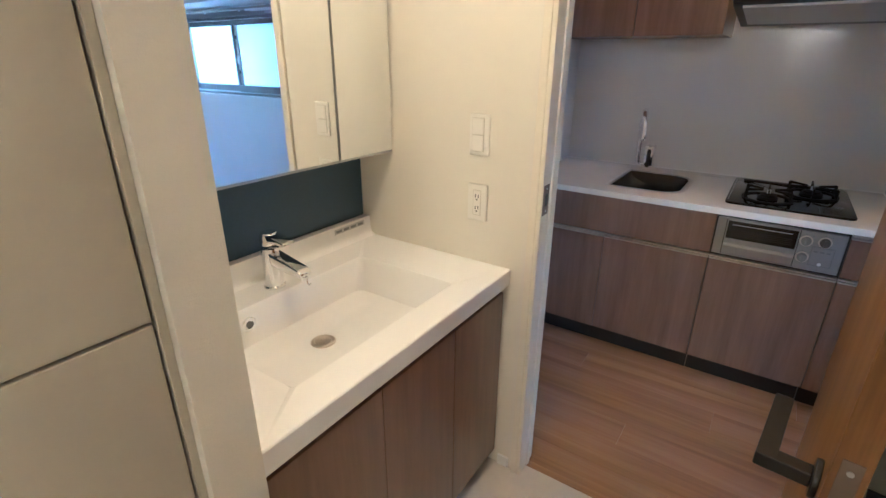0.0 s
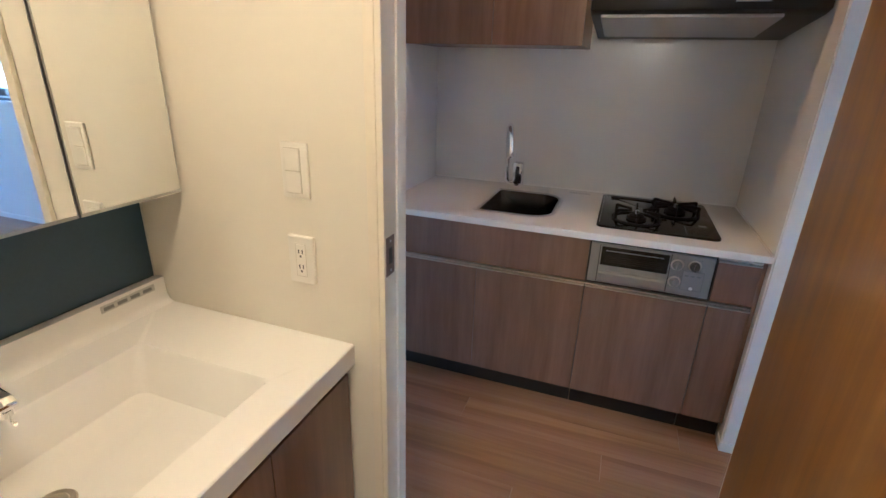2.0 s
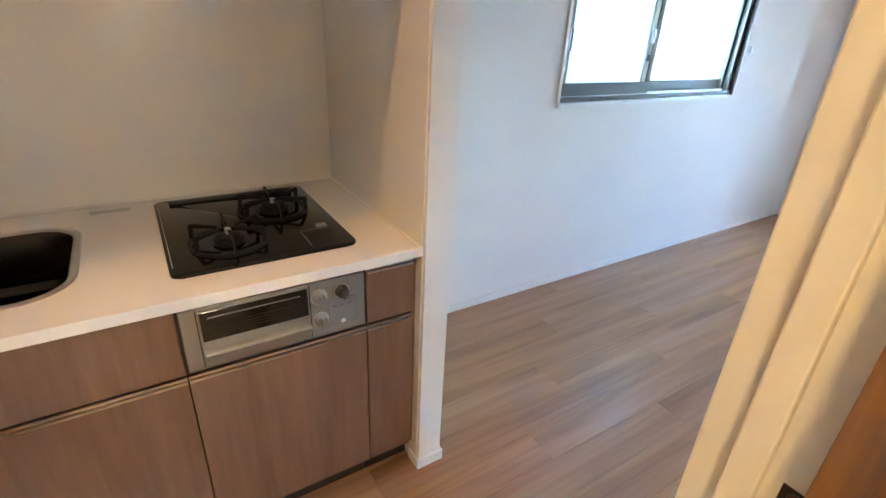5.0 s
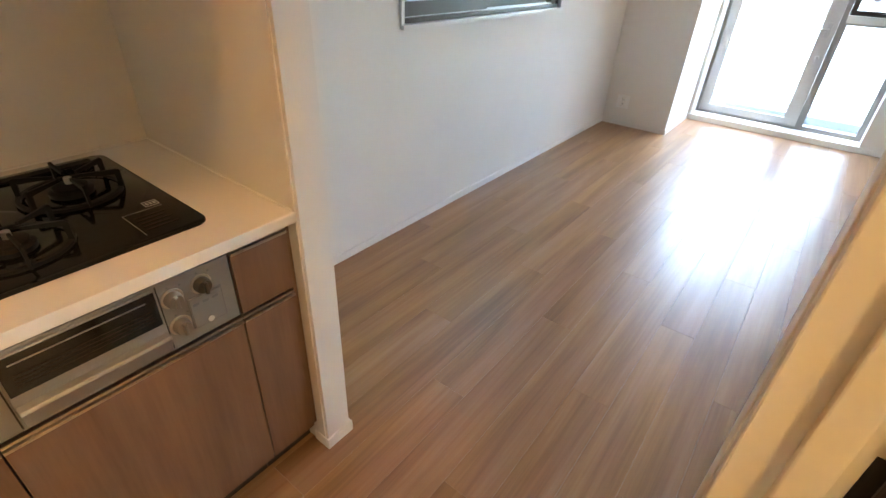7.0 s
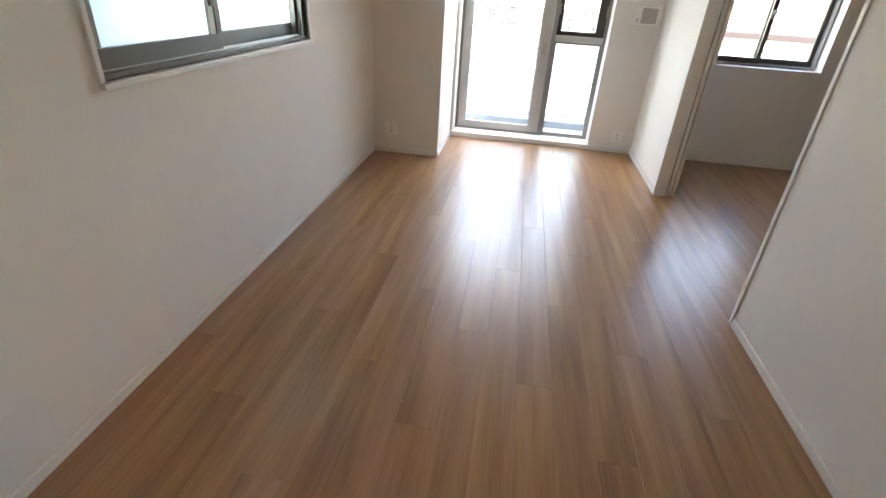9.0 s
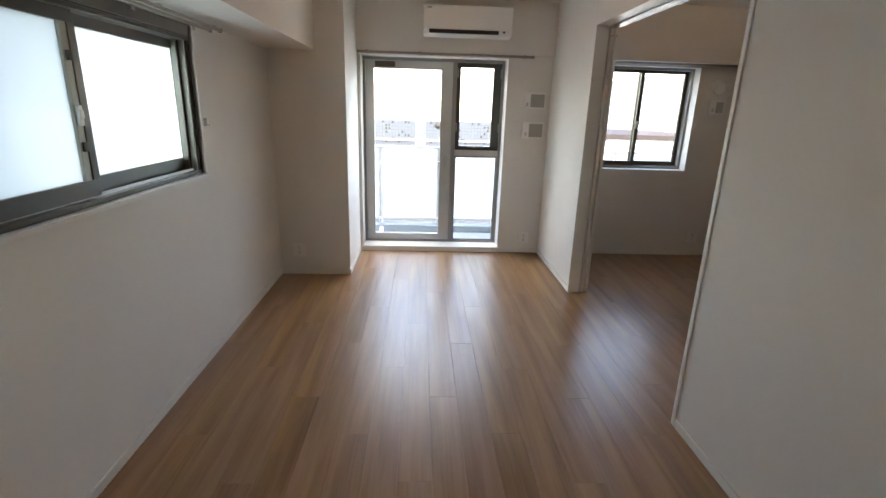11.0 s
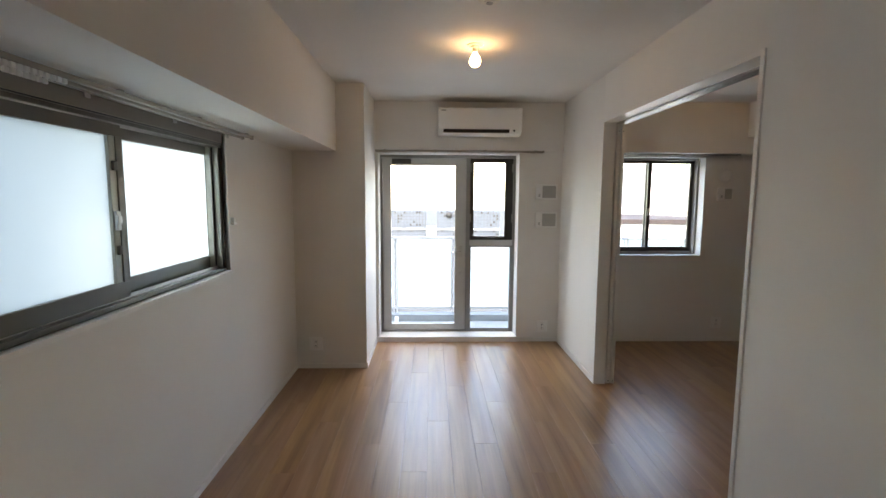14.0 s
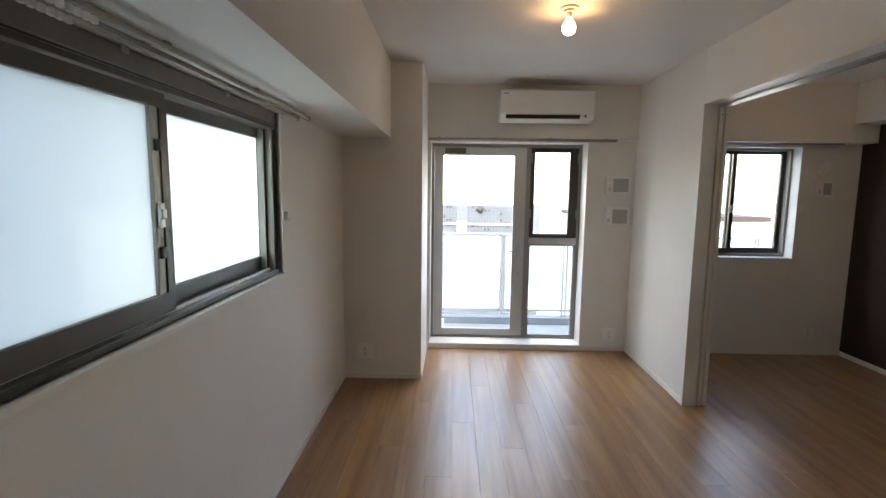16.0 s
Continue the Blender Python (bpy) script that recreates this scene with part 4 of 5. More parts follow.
def kitchen_faucet():
    x, y = 0.680, 3.655
    f = thing("kitchen_faucet", (x, y, CT), "chrome kitchen faucet with an arched spout", "faucet")
    part("body", box(x - 0.026, x + 0.026, y - 0.026, y + 0.026, CT, CT + 0.137, 0.008, 3), CHROME, f, smooth=True)
    part("lever", prism([(y - 0.027, CT + 0.012), (y - 0.036, CT + 0.022), (y - 0.034, CT + 0.100), (y - 0.027, CT + 0.118)], "x", x - 0.010, x + 0.010, bevel=0.003), SCREEN, f, "dark lever insert", True)
    stem = [(x - 0.02, y - 0.004, CT + 0.030), (x - 0.036, y - 0.006, CT + 0.022), (x - 0.050, y - 0.010, CT + 0.026), (x - 0.058, y - 0.012, CT + 0.045), (x - 0.060, y - 0.014, CT + 0.09), (x - 0.060, y - 0.014, CT + 0.21)]
    sp = part("spout", pipe(stem, 0.012), CHROME, f, smooth=True)
    arch = []
    for s in range(13):
        an = radians(180 - s * 15)
        arch.append((x - 0.060 + 0.003 * s, y - 0.014 - 0.062 - 0.062 * math.cos(an), CT + 0.262 + 0.064 * math.sin(an)))
    arch = [(x - 0.060, y - 0.014, CT + 0.20)] + arch + [(x - 0.022, y - 0.140, CT + 0.235)]
    part("arch", pipe(arch, 0.0165), CHROME, sp, smooth=True)
    part("collar", tube((x - 0.060, y - 0.014, CT + 0.19), (x - 0.060, y - 0.014, CT + 0.205), 0.0155, bevel=0.002), CHROME, sp, smooth=True)
    part("spray_head", tube((x - 0.022, y - 0.139, CT + 0.245), (x - 0.020, y - 0.142, CT + 0.180), 0.0185, 0.0155, bevel=0.002), CHROME, sp, smooth=True)


kitchen_faucet()


def hob():
    h = thing("gas_hob", (1.36, 3.39, CT), "black glass two-burner gas hob", "gas hob")
    x0, x1, y0, y1, r = 1.128, 1.592, 3.106, 3.668, 0.022
    zt = CT + 0.0085
    rim = []
    for cx, cy, s in ((x1 - r, y1 - r, 0), (x0 + r, y1 - r, 90), (x0 + r, y0 + r, 180), (x1 - r, y0 + r, 270)):
        for k in range(6):
            an = radians(s + k * 18)
            rim.append((cx + r * math.cos(an), cy + r * math.sin(an)))
    part("top_plate", prism(rim, "z", CT + 0.0003, zt, bevel=0.0025), HOB_GLASS, h, smooth=True)
    part("vent_grille", box(x0 + 0.04, x1 - 0.04, y1 - 0.055, y1 - 0.025, zt, zt + 0.004, 0.001), IRON, h)
    part("trim_strip", box(x0 + 0.008, x0 + 0.010, y0 + 0.05, y1 - 0.05, zt, zt + 0.0006), VENT_GREY, h)
    for bx, by, q in ((1.282, 3.255, 0.040), (1.447, 3.445, 0.045)):
        part("drip_pan", lathe([(0.0, 0.0), (q + 0.045, 0.0), (q + 0.047, 0.002), (q + 0.03, 0.003), (0.0, 0.001)], (bx, by, zt)), HOB_GLASS, h, smooth=True)
        bn = part("burner", lathe([(0.0, 0), (q, 0), (q, 0.010), (q * 0.8, 0.014), (q * 0.78, 0.020), (q * 0.5, 0.024), (0.0, 0.025)], (bx, by, zt + 0.002)), IRON, h, "cast burner head", True)
        part("sensor", tube((bx, by, zt + 0.025), (bx, by, zt + 0.042), 0.008, sides=14, bevel=0.001), STEEL, bn)
        tr = part("trivet", lathe([(q + 0.051, 0), (q + 0.061, 0), (q + 0.061, 0.007), (q + 0.051, 0.007), (q + 0.051, 0)], (bx, by, zt + 0.001)), IRON, h, "black pan support", True)
        for k in range(6):
            an = radians(k * 60 + 30)
            bm = prism([(0.026, 0.040), (0.026, 0.047), (q + 0.056, 0.050), (q + 0.062, 0.046), (q + 0.062, 0.0), (q + 0.053, 0.0), (q + 0.050, 0.038)], "y", -0.0028, 0.0028)
            bmesh.ops.transform(bm, matrix=Matrix.Translation((bx, by, zt)) @ Matrix.Rotation(an, 4, "Z"), verts=bm.verts)
            part("prong", bm, IRON, tr)
    z = zt + 0.0002
    lab = part("label_plate", slab_with_holes("z", z, z + 0.0006, 1.526, 1.556, 3.255, 3.283, [(1.528, 1.554, 3.257, 3.281)]), VENT_GREY, h, "pale printed label")
    for k in range(3):
        part("print_bar", box(1.531 + k * 0.008, 1.536 + k * 0.008, 3.263, 3.275, z, z + 0.0006), VENT_GREY, lab)
    mk = part("marking", box(1.470, 1.472, 3.130, 3.245, z, z + 0.0006), INK, h)
    part("marking_line", box(1.472, 1.556, 3.243, 3.245, z, z + 0.0006), INK, mk)
    for k in range(5):
        part("print_bar", box(1.482, 1.548 - 0.012 * (k % 2), 3.150 + k * 0.016, 3.153 + k * 0.016, z, z + 0.0005), BRONZE, mk)


hob()


def grill():
    g = thing("fish_grill", (1.35, 3.2, 0.646), "silver built-in fish grill with dark glass door and knobs", "grill")
    x0, x1, z0, z1 = 1.124, 1.572, 0.650, 0.817
    yf = CF - 0.006
    part("fascia", box(x0, x1, yf, CF + 0.30, z0, z1, 0.002), GRILL_SILVER, g, "silver front panel")
    dr = part("grill_door", box(1.162, 1.418, yf - 0.006, yf, z0 + 0.008, z1 - 0.006, 0.002), GRILL_SILVER, g)
    part("grill_window", box(1.166, 1.414, yf - 0.0075, yf - 0.0055, 0.730, 0.808, 0.0008), GRILL_GLASS, dr, "dark glass window")
    part("door_seam", box(1.158, 1.1605, yf - 0.0006, yf + 0.001, z0 + 0.006, z1 - 0.004), BLACK, dr)
    part("door_seam", box(1.4195, 1.422, yf - 0.0006, yf + 0.001, z0 + 0.006, z1 - 0.004), BLACK, dr)
    part("grill_handle", prism([(yf - 0.006, 0.708), (yf - 0.022, 0.706), (yf - 0.026, 0.700), (yf - 0.012, 0.664), (yf - 0.006, 0.662)], "x", 1.164, 1.416, bevel=0.0015), GRILL_SILVER, dr)
    for k in range(4):
        part("rack_bar", box(1.180, 1.400, yf - 0.0082, yf - 0.0076, 0.745 + k * 0.008, 0.7465 + k * 0.008), BRONZE, dr)
    part("rack_bar", box(1.182, 1.395, yf - 0.0084, yf - 0.0076, 0.791, 0.7935), STEEL, dr, "bright rack edge")
    for kx, kz, mat, lab in ((1.445, 0.772, GRILL_SILVER, "silver knob"), (1.506, 0.776, SASH, "dark knob"), (1.446, 0.703, GRILL_SILVER, "silver knob")):
        part("knob_ring", lathe([(0.0, -0.002), (0.022, -0.002), (0.023, 0.0), (0.0, 0.0)], (kx, yf, kz), axis="y"), PULL, g, smooth=True)
        kn = part("knob", lathe([(0.0, -0.018), (0.0145, -0.018), (0.017, -0.014), (0.018, -0.002), (0.0, -0.002)], (kx, yf, kz), axis="y"), mat, g, lab, True)
        part("knob_grip", box(kx - 0.0035, kx + 0.0035, yf - 0.027, yf - 0.017, kz - 0.014, kz + 0.014, 0.0015), mat, kn)
        for dx, dz in ((-0.004, 0.028), (0.020, 0.024)):
            part("dot_mark", tube((kx + dx, yf, kz + dz), (kx + dx, yf - 0.0006, kz + dz), 0.0022, sides=10), INK, kn)
    cv = part("switch_cover", box(1.472, 1.542, yf - 0.003, yf, 0.677, 0.752, 0.0015), GRILL_SILVER, g)
    part("cover_seam", slab_with_holes("y", yf - 0.0006, yf + 0.001, 1.4695, 1.5445, 0.6745, 0.7545, [(1.4712, 1.5428, 0.6762, 0.7528)]), INK, cv)
    part("thumb_notch", tube((1.507, yf - 0.0028, 0.684), (1.507, yf - 0.0042, 0.684), 0.007, sides=16), PLASTIC_W, cv)
    for k in range(3):
        part("print_bar", box(1.478 + k * 0.021, 1.491 + k * 0.021, yf - 0.0038, yf - 0.0029, 0.732, 0.738), INK, cv)
    part("surround", box(x0 - 0.006, x1 + 0.006, CF + 0.004, CF + 0.02, z0 - 0.008, 0.829), BLACK, g, "black surround")


grill()


def upper_cabinet():
    z0, z1, yf = 1.552, 2.30, 3.30
    for k, (a, b) in enumerate(((KIT_X0 + 0.004, 0.583), (0.587, 0.966))):
        c = thing("wall_cabinet", ((a + b) / 2, 3.5, z0), "taupe wood-grain wall cabinet above the sink", "wall cabinet", "kitchen wall cabinets")
        part("body", box(a + 0.001, b - 0.001, yf + 0.021, KIT_BACK - 0.001, z0 + 0.003, z1), CAB_WOOD, c)
        part("cabinet_door", box(a, b, yf, yf + 0.019, z0, z1, 0.0012), CAB_WOOD, c)


upper_cabinet()


def range_hood():
    h = thing("range_hood", (1.37, 3.4, 1.63), "black range hood with a grey underside plate", "range hood")
    x0, x1 = 1.0, 1.735
    part("canopy", prism([(3.10, 1.66), (3.10, 1.72), (3.16, 1.735), (3.70, 1.735), (KIT_BACK - 0.002, 1.64), (3.63, 1.598), (3.16, 1.65)], "x", x0, x1, bevel=0.006), BLACK_METAL, h, smooth=True)
    part("front_panel", box(x0 + 0.005, x1 - 0.005, 3.112, 3.30, 1.736, 1.76, 0.004), GREY_HOOD, h)
    pl = part("underside_plate", prism([(3.135, 1.640), (3.135, 1.652), (3.53, 1.612), (3.53, 1.601)], "x", x0 + 0.035, x1 - 0.12, bevel=0.003), GREY_HOOD, h, "grey underside plate")
    part("chimney", box(x0 + 0.10, x1 - 0.05, 3.34, KIT_BACK - 0.002, 1.737, Z_CEIL - 0.001, 0.003), BLACK_METAL, h)
    part("button_strip", box(1.46, 1.56, 3.094, 3.10, 1.684, 1.694), VENT_GREY, h)


range_hood()


def water_heater_remote():
    y, z = 3.235, 1.318
    r = thing("heater_remote", (KIT_X0, y, z), "white water heater remote with a dark display", "control panel")
    part("case", box(KIT_X0, KIT_X0 + 0.016, y - 0.045, y + 0.045, z, z + 0.125, 0.003), PLASTIC_W, r)
    part("display", box(KIT_X0 + 0.016, KIT_X0 + 0.0168, y - 0.039, y + 0.039, z + 0.076, z + 0.119), SCREEN, r, "dark display")
    for k in range(4):
        part("button", box(KIT_X0 + 0.016, KIT_X0 + 0.018, y - 0.038 + k * 0.021, y - 0.024 + k * 0.021, z + 0.056, z + 0.070, 0.0008), VENT_GREY, r)
    part("flap_line", box(KIT_X0 + 0.016, KIT_X0 + 0.0166, y - 0.036, y + 0.036, z + 0.012, z + 0.0135), INK, r)


water_heater_remote()


def blank_switch():
    y, z = 3.235, 1.165
    p = thing("light_switch", (KIT_X0, y, z), "white rocker switch below the water heater remote", "light switch")
    part("plate", box(KIT_X0, KIT_X0 + 0.010, y - 0.036, y + 0.036, z, z + 0.118, 0.0035), PLASTIC_W, p)
    part("rocker_well", box(KIT_X0 + 0.0095, KIT_X0 + 0.0106, y - 0.021, y + 0.021, z + 0.012, z + 0.106), WELL, p)
    part("rocker", box(KIT_X0 + 0.0104, KIT_X0 + 0.0132, y - 0.0195, y + 0.0195, z + 0.0135, z + 0.1045, 0.002), PLASTIC_W, p)


blank_switch()

# ---- living room ----
def slider(name, axis, d0, u0, u1, z0, z1, panes, label, frame_mat, sash_mat, inward, split, near_first, kind=S, rail=0.045, stile_mat=None, header=0.0, recess=0.0, lap=(0.022, 0.022), far_mat=None):
    """A two-sash sliding window in a wall across the axis; d0 is the room face of the wall, inward -1 or 1 the way to the room."""
    w = thing(name, {"x": (d0, (u0 + u1) / 2, z0), "y": ((u0 + u1) / 2, d0, z0)}[axis], label, "window", kind=kind)

    def b(a0, a1, c0, c1, e0, e1, bev=0.0):
        e0, e1 = sorted((d0 - inward * e0, d0 - inward * e1))
        return box(e0, e1, a0, a1, c0, c1, bev) if axis == "x" else box(a0, a1, e0, e1, c0, c1, bev)
    fr = 0.022
    dp0, dp1 = 0.012 + recess, 0.125 + recess
    stile_mat = stile_mat or sash_mat
    if header:
        hd = part("screen_box", b(u0, u1, z1 - header, z1 - 0.001, 0.004, 0.040, 0.004), BOX_TAUPE, w, "taupe roller screen box")
        part("box_lip", b(u0 + 0.002, u1 - 0.002, z1 - header - 0.006, z1 - header, 0.006, 0.036, 0.001), BLACK, hd)
        st = part("sticker", b(u0 + 0.02, u0 + 0.16, z1 - header + 0.012, z1 - 0.012, 0.0032, 0.0042), PAPER, hd, "printed sticker")
        for k in range(4):
            part("print_bar", b(u0 + 0.03, u0 + 0.145 - 0.02 * (k % 2), z1 - header + 0.017 + k * 0.008, z1 - header + 0.020 + k * 0.008, 0.0026, 0.0031), INK, st)
        z1 -= header
        for k, uu in enumerate((u1 - fr - 0.026, u1 - fr - 0.052)):
            part("side_rib", b(uu, uu + 0.008, z0 + fr, z1 - fr, 0.016 + 0.03 * k, 0.046 + 0.03 * k, 0.001), ALU_OLIVE, w)
    part("frame_top", b(u0, u1, z1 - fr, z1, dp0, dp1, 0.002), frame_mat, w)
    part("frame_sill", b(u0, u1, z0, z0 + fr, dp0, dp1, 0.002), frame_mat, w)
    part("frame_side", b(u0, u0 + fr, z0 + fr, z1 - fr, dp0, dp1, 0.002), frame_mat, w)
    part("frame_side", b(u1 - fr, u1, z0 + fr, z1 - fr, dp0, dp1, 0.002), frame_mat, w)
    for k in range(2):
        part("sill_track", b(u0 + fr, u1 - fr, z0 + fr, z0 + fr + 0.012, recess + 0.040 + 0.042 * k, recess + 0.046 + 0.042 * k), ALU, w)
    um = split
    for k, (a, e) in enumerate(((u0 + fr + 0.002, um + lap[0]), (um - lap[1], u1 - fr - 0.002))):
        near = (k == 0) == near_first
        depth = recess + (0.030 if near else 0.072)
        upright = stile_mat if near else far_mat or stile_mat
        za, zb = z0 + fr + 0.006, z1 - fr - 0.002
        s = part("sash", b(a, e, za, za + rail + 0.02, depth, depth + 0.030, 0.002), sash_mat, w)
        part("top_rail", b(a, e, zb - rail, zb, depth, depth + 0.030, 0.002), sash_mat, s)
        part("stile", b(a, a + 0.038, za + rail + 0.02, zb - rail, depth, depth + 0.030, 0.002), upright, s)
        lead = 0.040 if near and far_mat else 0.0
        if lead:
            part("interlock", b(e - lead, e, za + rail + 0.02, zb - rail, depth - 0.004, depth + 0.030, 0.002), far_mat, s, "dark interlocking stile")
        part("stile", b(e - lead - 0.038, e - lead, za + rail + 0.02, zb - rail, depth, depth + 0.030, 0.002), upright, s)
        g = part("pane", b(a + 0.036, e - 0.036, za + rail + 0.018, zb - rail + 0.002, depth + 0.012, depth + 0.018), panes, s)
        g.visible_shadow = panes is FROST_WINDOW
        if near:
            edge = e - lead - 0.019 if k == 0 else a + 0.019
            lock = part("crescent_lock", b(edge - 0.012, edge + 0.012, za + (zb - za) * 0.40, za + (zb - za) * 0.40 + 0.075, depth - 0.012, depth, 0.003), ALU, s, "crescent lock")
            part("lock_arm", b(edge - 0.018, edge + 0.004, za + (zb - za) * 0.44, za + (zb - za) * 0.44 + 0.03, depth - 0.022, depth - 0.010, 0.003), ALU, lock)
            for q in (0.26, 0.74):
                part("stopper", b(edge - 0.010, edge + 0.012, za + (zb - za) * q, za + (zb - za) * q + 0.035, depth - 0.010, depth, 0.002), ALU_DARK, s)
    return w, b


def window_trim(w, b, u0, u1, z0, z1, t=0.020, mat=TRIM):
    part("trim", b(u0 - t, u1 + t, z0 - t, z0, -0.022, 0.0125, 0.002), mat, w)
    part("trim", b(u0 - t, u1 + t, z1, z1 + t, -0.010, 0.0125, 0.002), mat, w)
    part("trim", b(u0 - t, u0, z0, z1, -0.010, 0.0125, 0.002), mat, w)
    part("trim", b(u1, u1 + t, z0, z1, -0.010, 0.0125, 0.002), mat, w)


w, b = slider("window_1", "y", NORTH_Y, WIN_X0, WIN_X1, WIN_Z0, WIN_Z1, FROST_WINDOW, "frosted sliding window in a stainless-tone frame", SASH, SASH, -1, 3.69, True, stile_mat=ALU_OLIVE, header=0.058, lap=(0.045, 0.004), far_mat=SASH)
window_trim(w, b, WIN_X0, WIN_X1, WIN_Z0, WIN_Z1, 0.020)
pull = part("pull_handle", b(3.018, 3.034, 1.335, 1.435, 0.016, 0.030, 0.004), ALU, w, "grey sash pull handle")
part("finger_lip", b(3.034, 3.042, 1.335, 1.435, 0.012, 0.022, 0.003), ALU, pull)
w, b = slider("window_2", "x", EAST_X, BW_Y0, BW_Y1, BW_Z0, BW_Z1, CLEAR, "clear sliding bedroom window in a grey frame", ALU_GREY, SASH, -1, 0.31, False, rail=0.03, recess=0.10)
part("sill", box(EAST_X - 0.012, EAST_X + 0.111, BW_Y0 + 0.001, BW_Y1 - 0.001, BW_Z0, BW_Z0 + 0.004, 0.002), TRIM, w)
part("curtain_cleat", box(EAST_X - 0.012, EAST_X, BW_Y0 - 0.045, BW_Y0 - 0.03, 1.36, 1.40, 0.003), PLASTIC_W, w)


def cord_hook(x, z):
    o = solid("curtain_hook", box(x, x + 0.022, NORTH_Y - 0.022, NORTH_Y, z, z + 0.045, 0.004), PLASTIC_W, "small white curtain tie hook on the wall", "hook")
    part("prong", box(x + 0.006, x + 0.016, NORTH_Y - 0.034, NORTH_Y - 0.022, z + 0.004, z + 0.012, 0.002), PLASTIC_W, o)


cord_hook(WIN_X1 + 0.05, 1.345)


def curtain_rail(axis, d, u0, u1, z, inward, label, runners=(), gaps=(0.035, 0.085)):
    """A double curtain rail on brackets."""
    r = thing("curtain_rail", {"x": (d, (u0 + u1) / 2, z - 0.02), "y": ((u0 + u1) / 2, d, z - 0.02)}[axis], label, "curtain rail")

    def b(a0, a1, c0, c1, e0, e1, bev=0.0):
        e0, e1 = sorted((d - inward * e0, d - inward * e1))
        return box(e0, e1, a0, a1, c0, c1, bev) if axis == "x" else box(a0, a1, e0, e1, c0, c1, bev)
    for e in gaps:
        rail = part("rail", b(u0, u1, z - 0.009, z + 0.009, -e - 0.008, -e + 0.008, 0.003), RAIL, r)
        part("end_cap", b(u0 - 0.012, u0, z - 0.012, z + 0.012, -e - 0.010, -e + 0.010, 0.004), RAIL, rail)
        part("end_cap", b(u1, u1 + 0.012, z - 0.012, z + 0.012, -e - 0.010, -e + 0.010, 0.004), RAIL, rail)
    for k in range(4):
        u = u0 + 0.08 + k * (u1 - u0 - 0.16) / 3
        part("bracket", b(u - 0.012, u + 0.012, z + 0.008, z + 0.014, -gaps[1] - 0.010, 0.0, 0.001), RAIL, r)
        part("bracket_plate", b(u - 0.014, u + 0.014, z - 0.014, z + 0.02, -0.004, 0.0, 0.001), ALU, r)
    for a, e in runners:
        for k in range(17):
            part("runner", b(a + k * 0.022, a + 0.014 + k * 0.022, z - 0.024, z - 0.006, -e - 0.005, -e + 0.005, 0.002), PLASTIC_W, r)
    return r


curtain_rail("y", NORTH_Y, WIN_X0 - 0.12, WIN_X1 + 0.13, BEAM_Z - 0.036, -1, "double champagne curtain rail below the beam with white runners", [(2.91, 0.055), (2.91, 0.110)], (0.055, 0.110))
curtain_rail("x", EAST_X - 0.001, 1.50, 3.16, 1.972, -1, "double champagne curtain rail above the balcony door")
curtain_rail("x", EAST_X - 0.001, -0.50, 1.0, 1.962, -1, "double champagne curtain rail above the bedroom window")


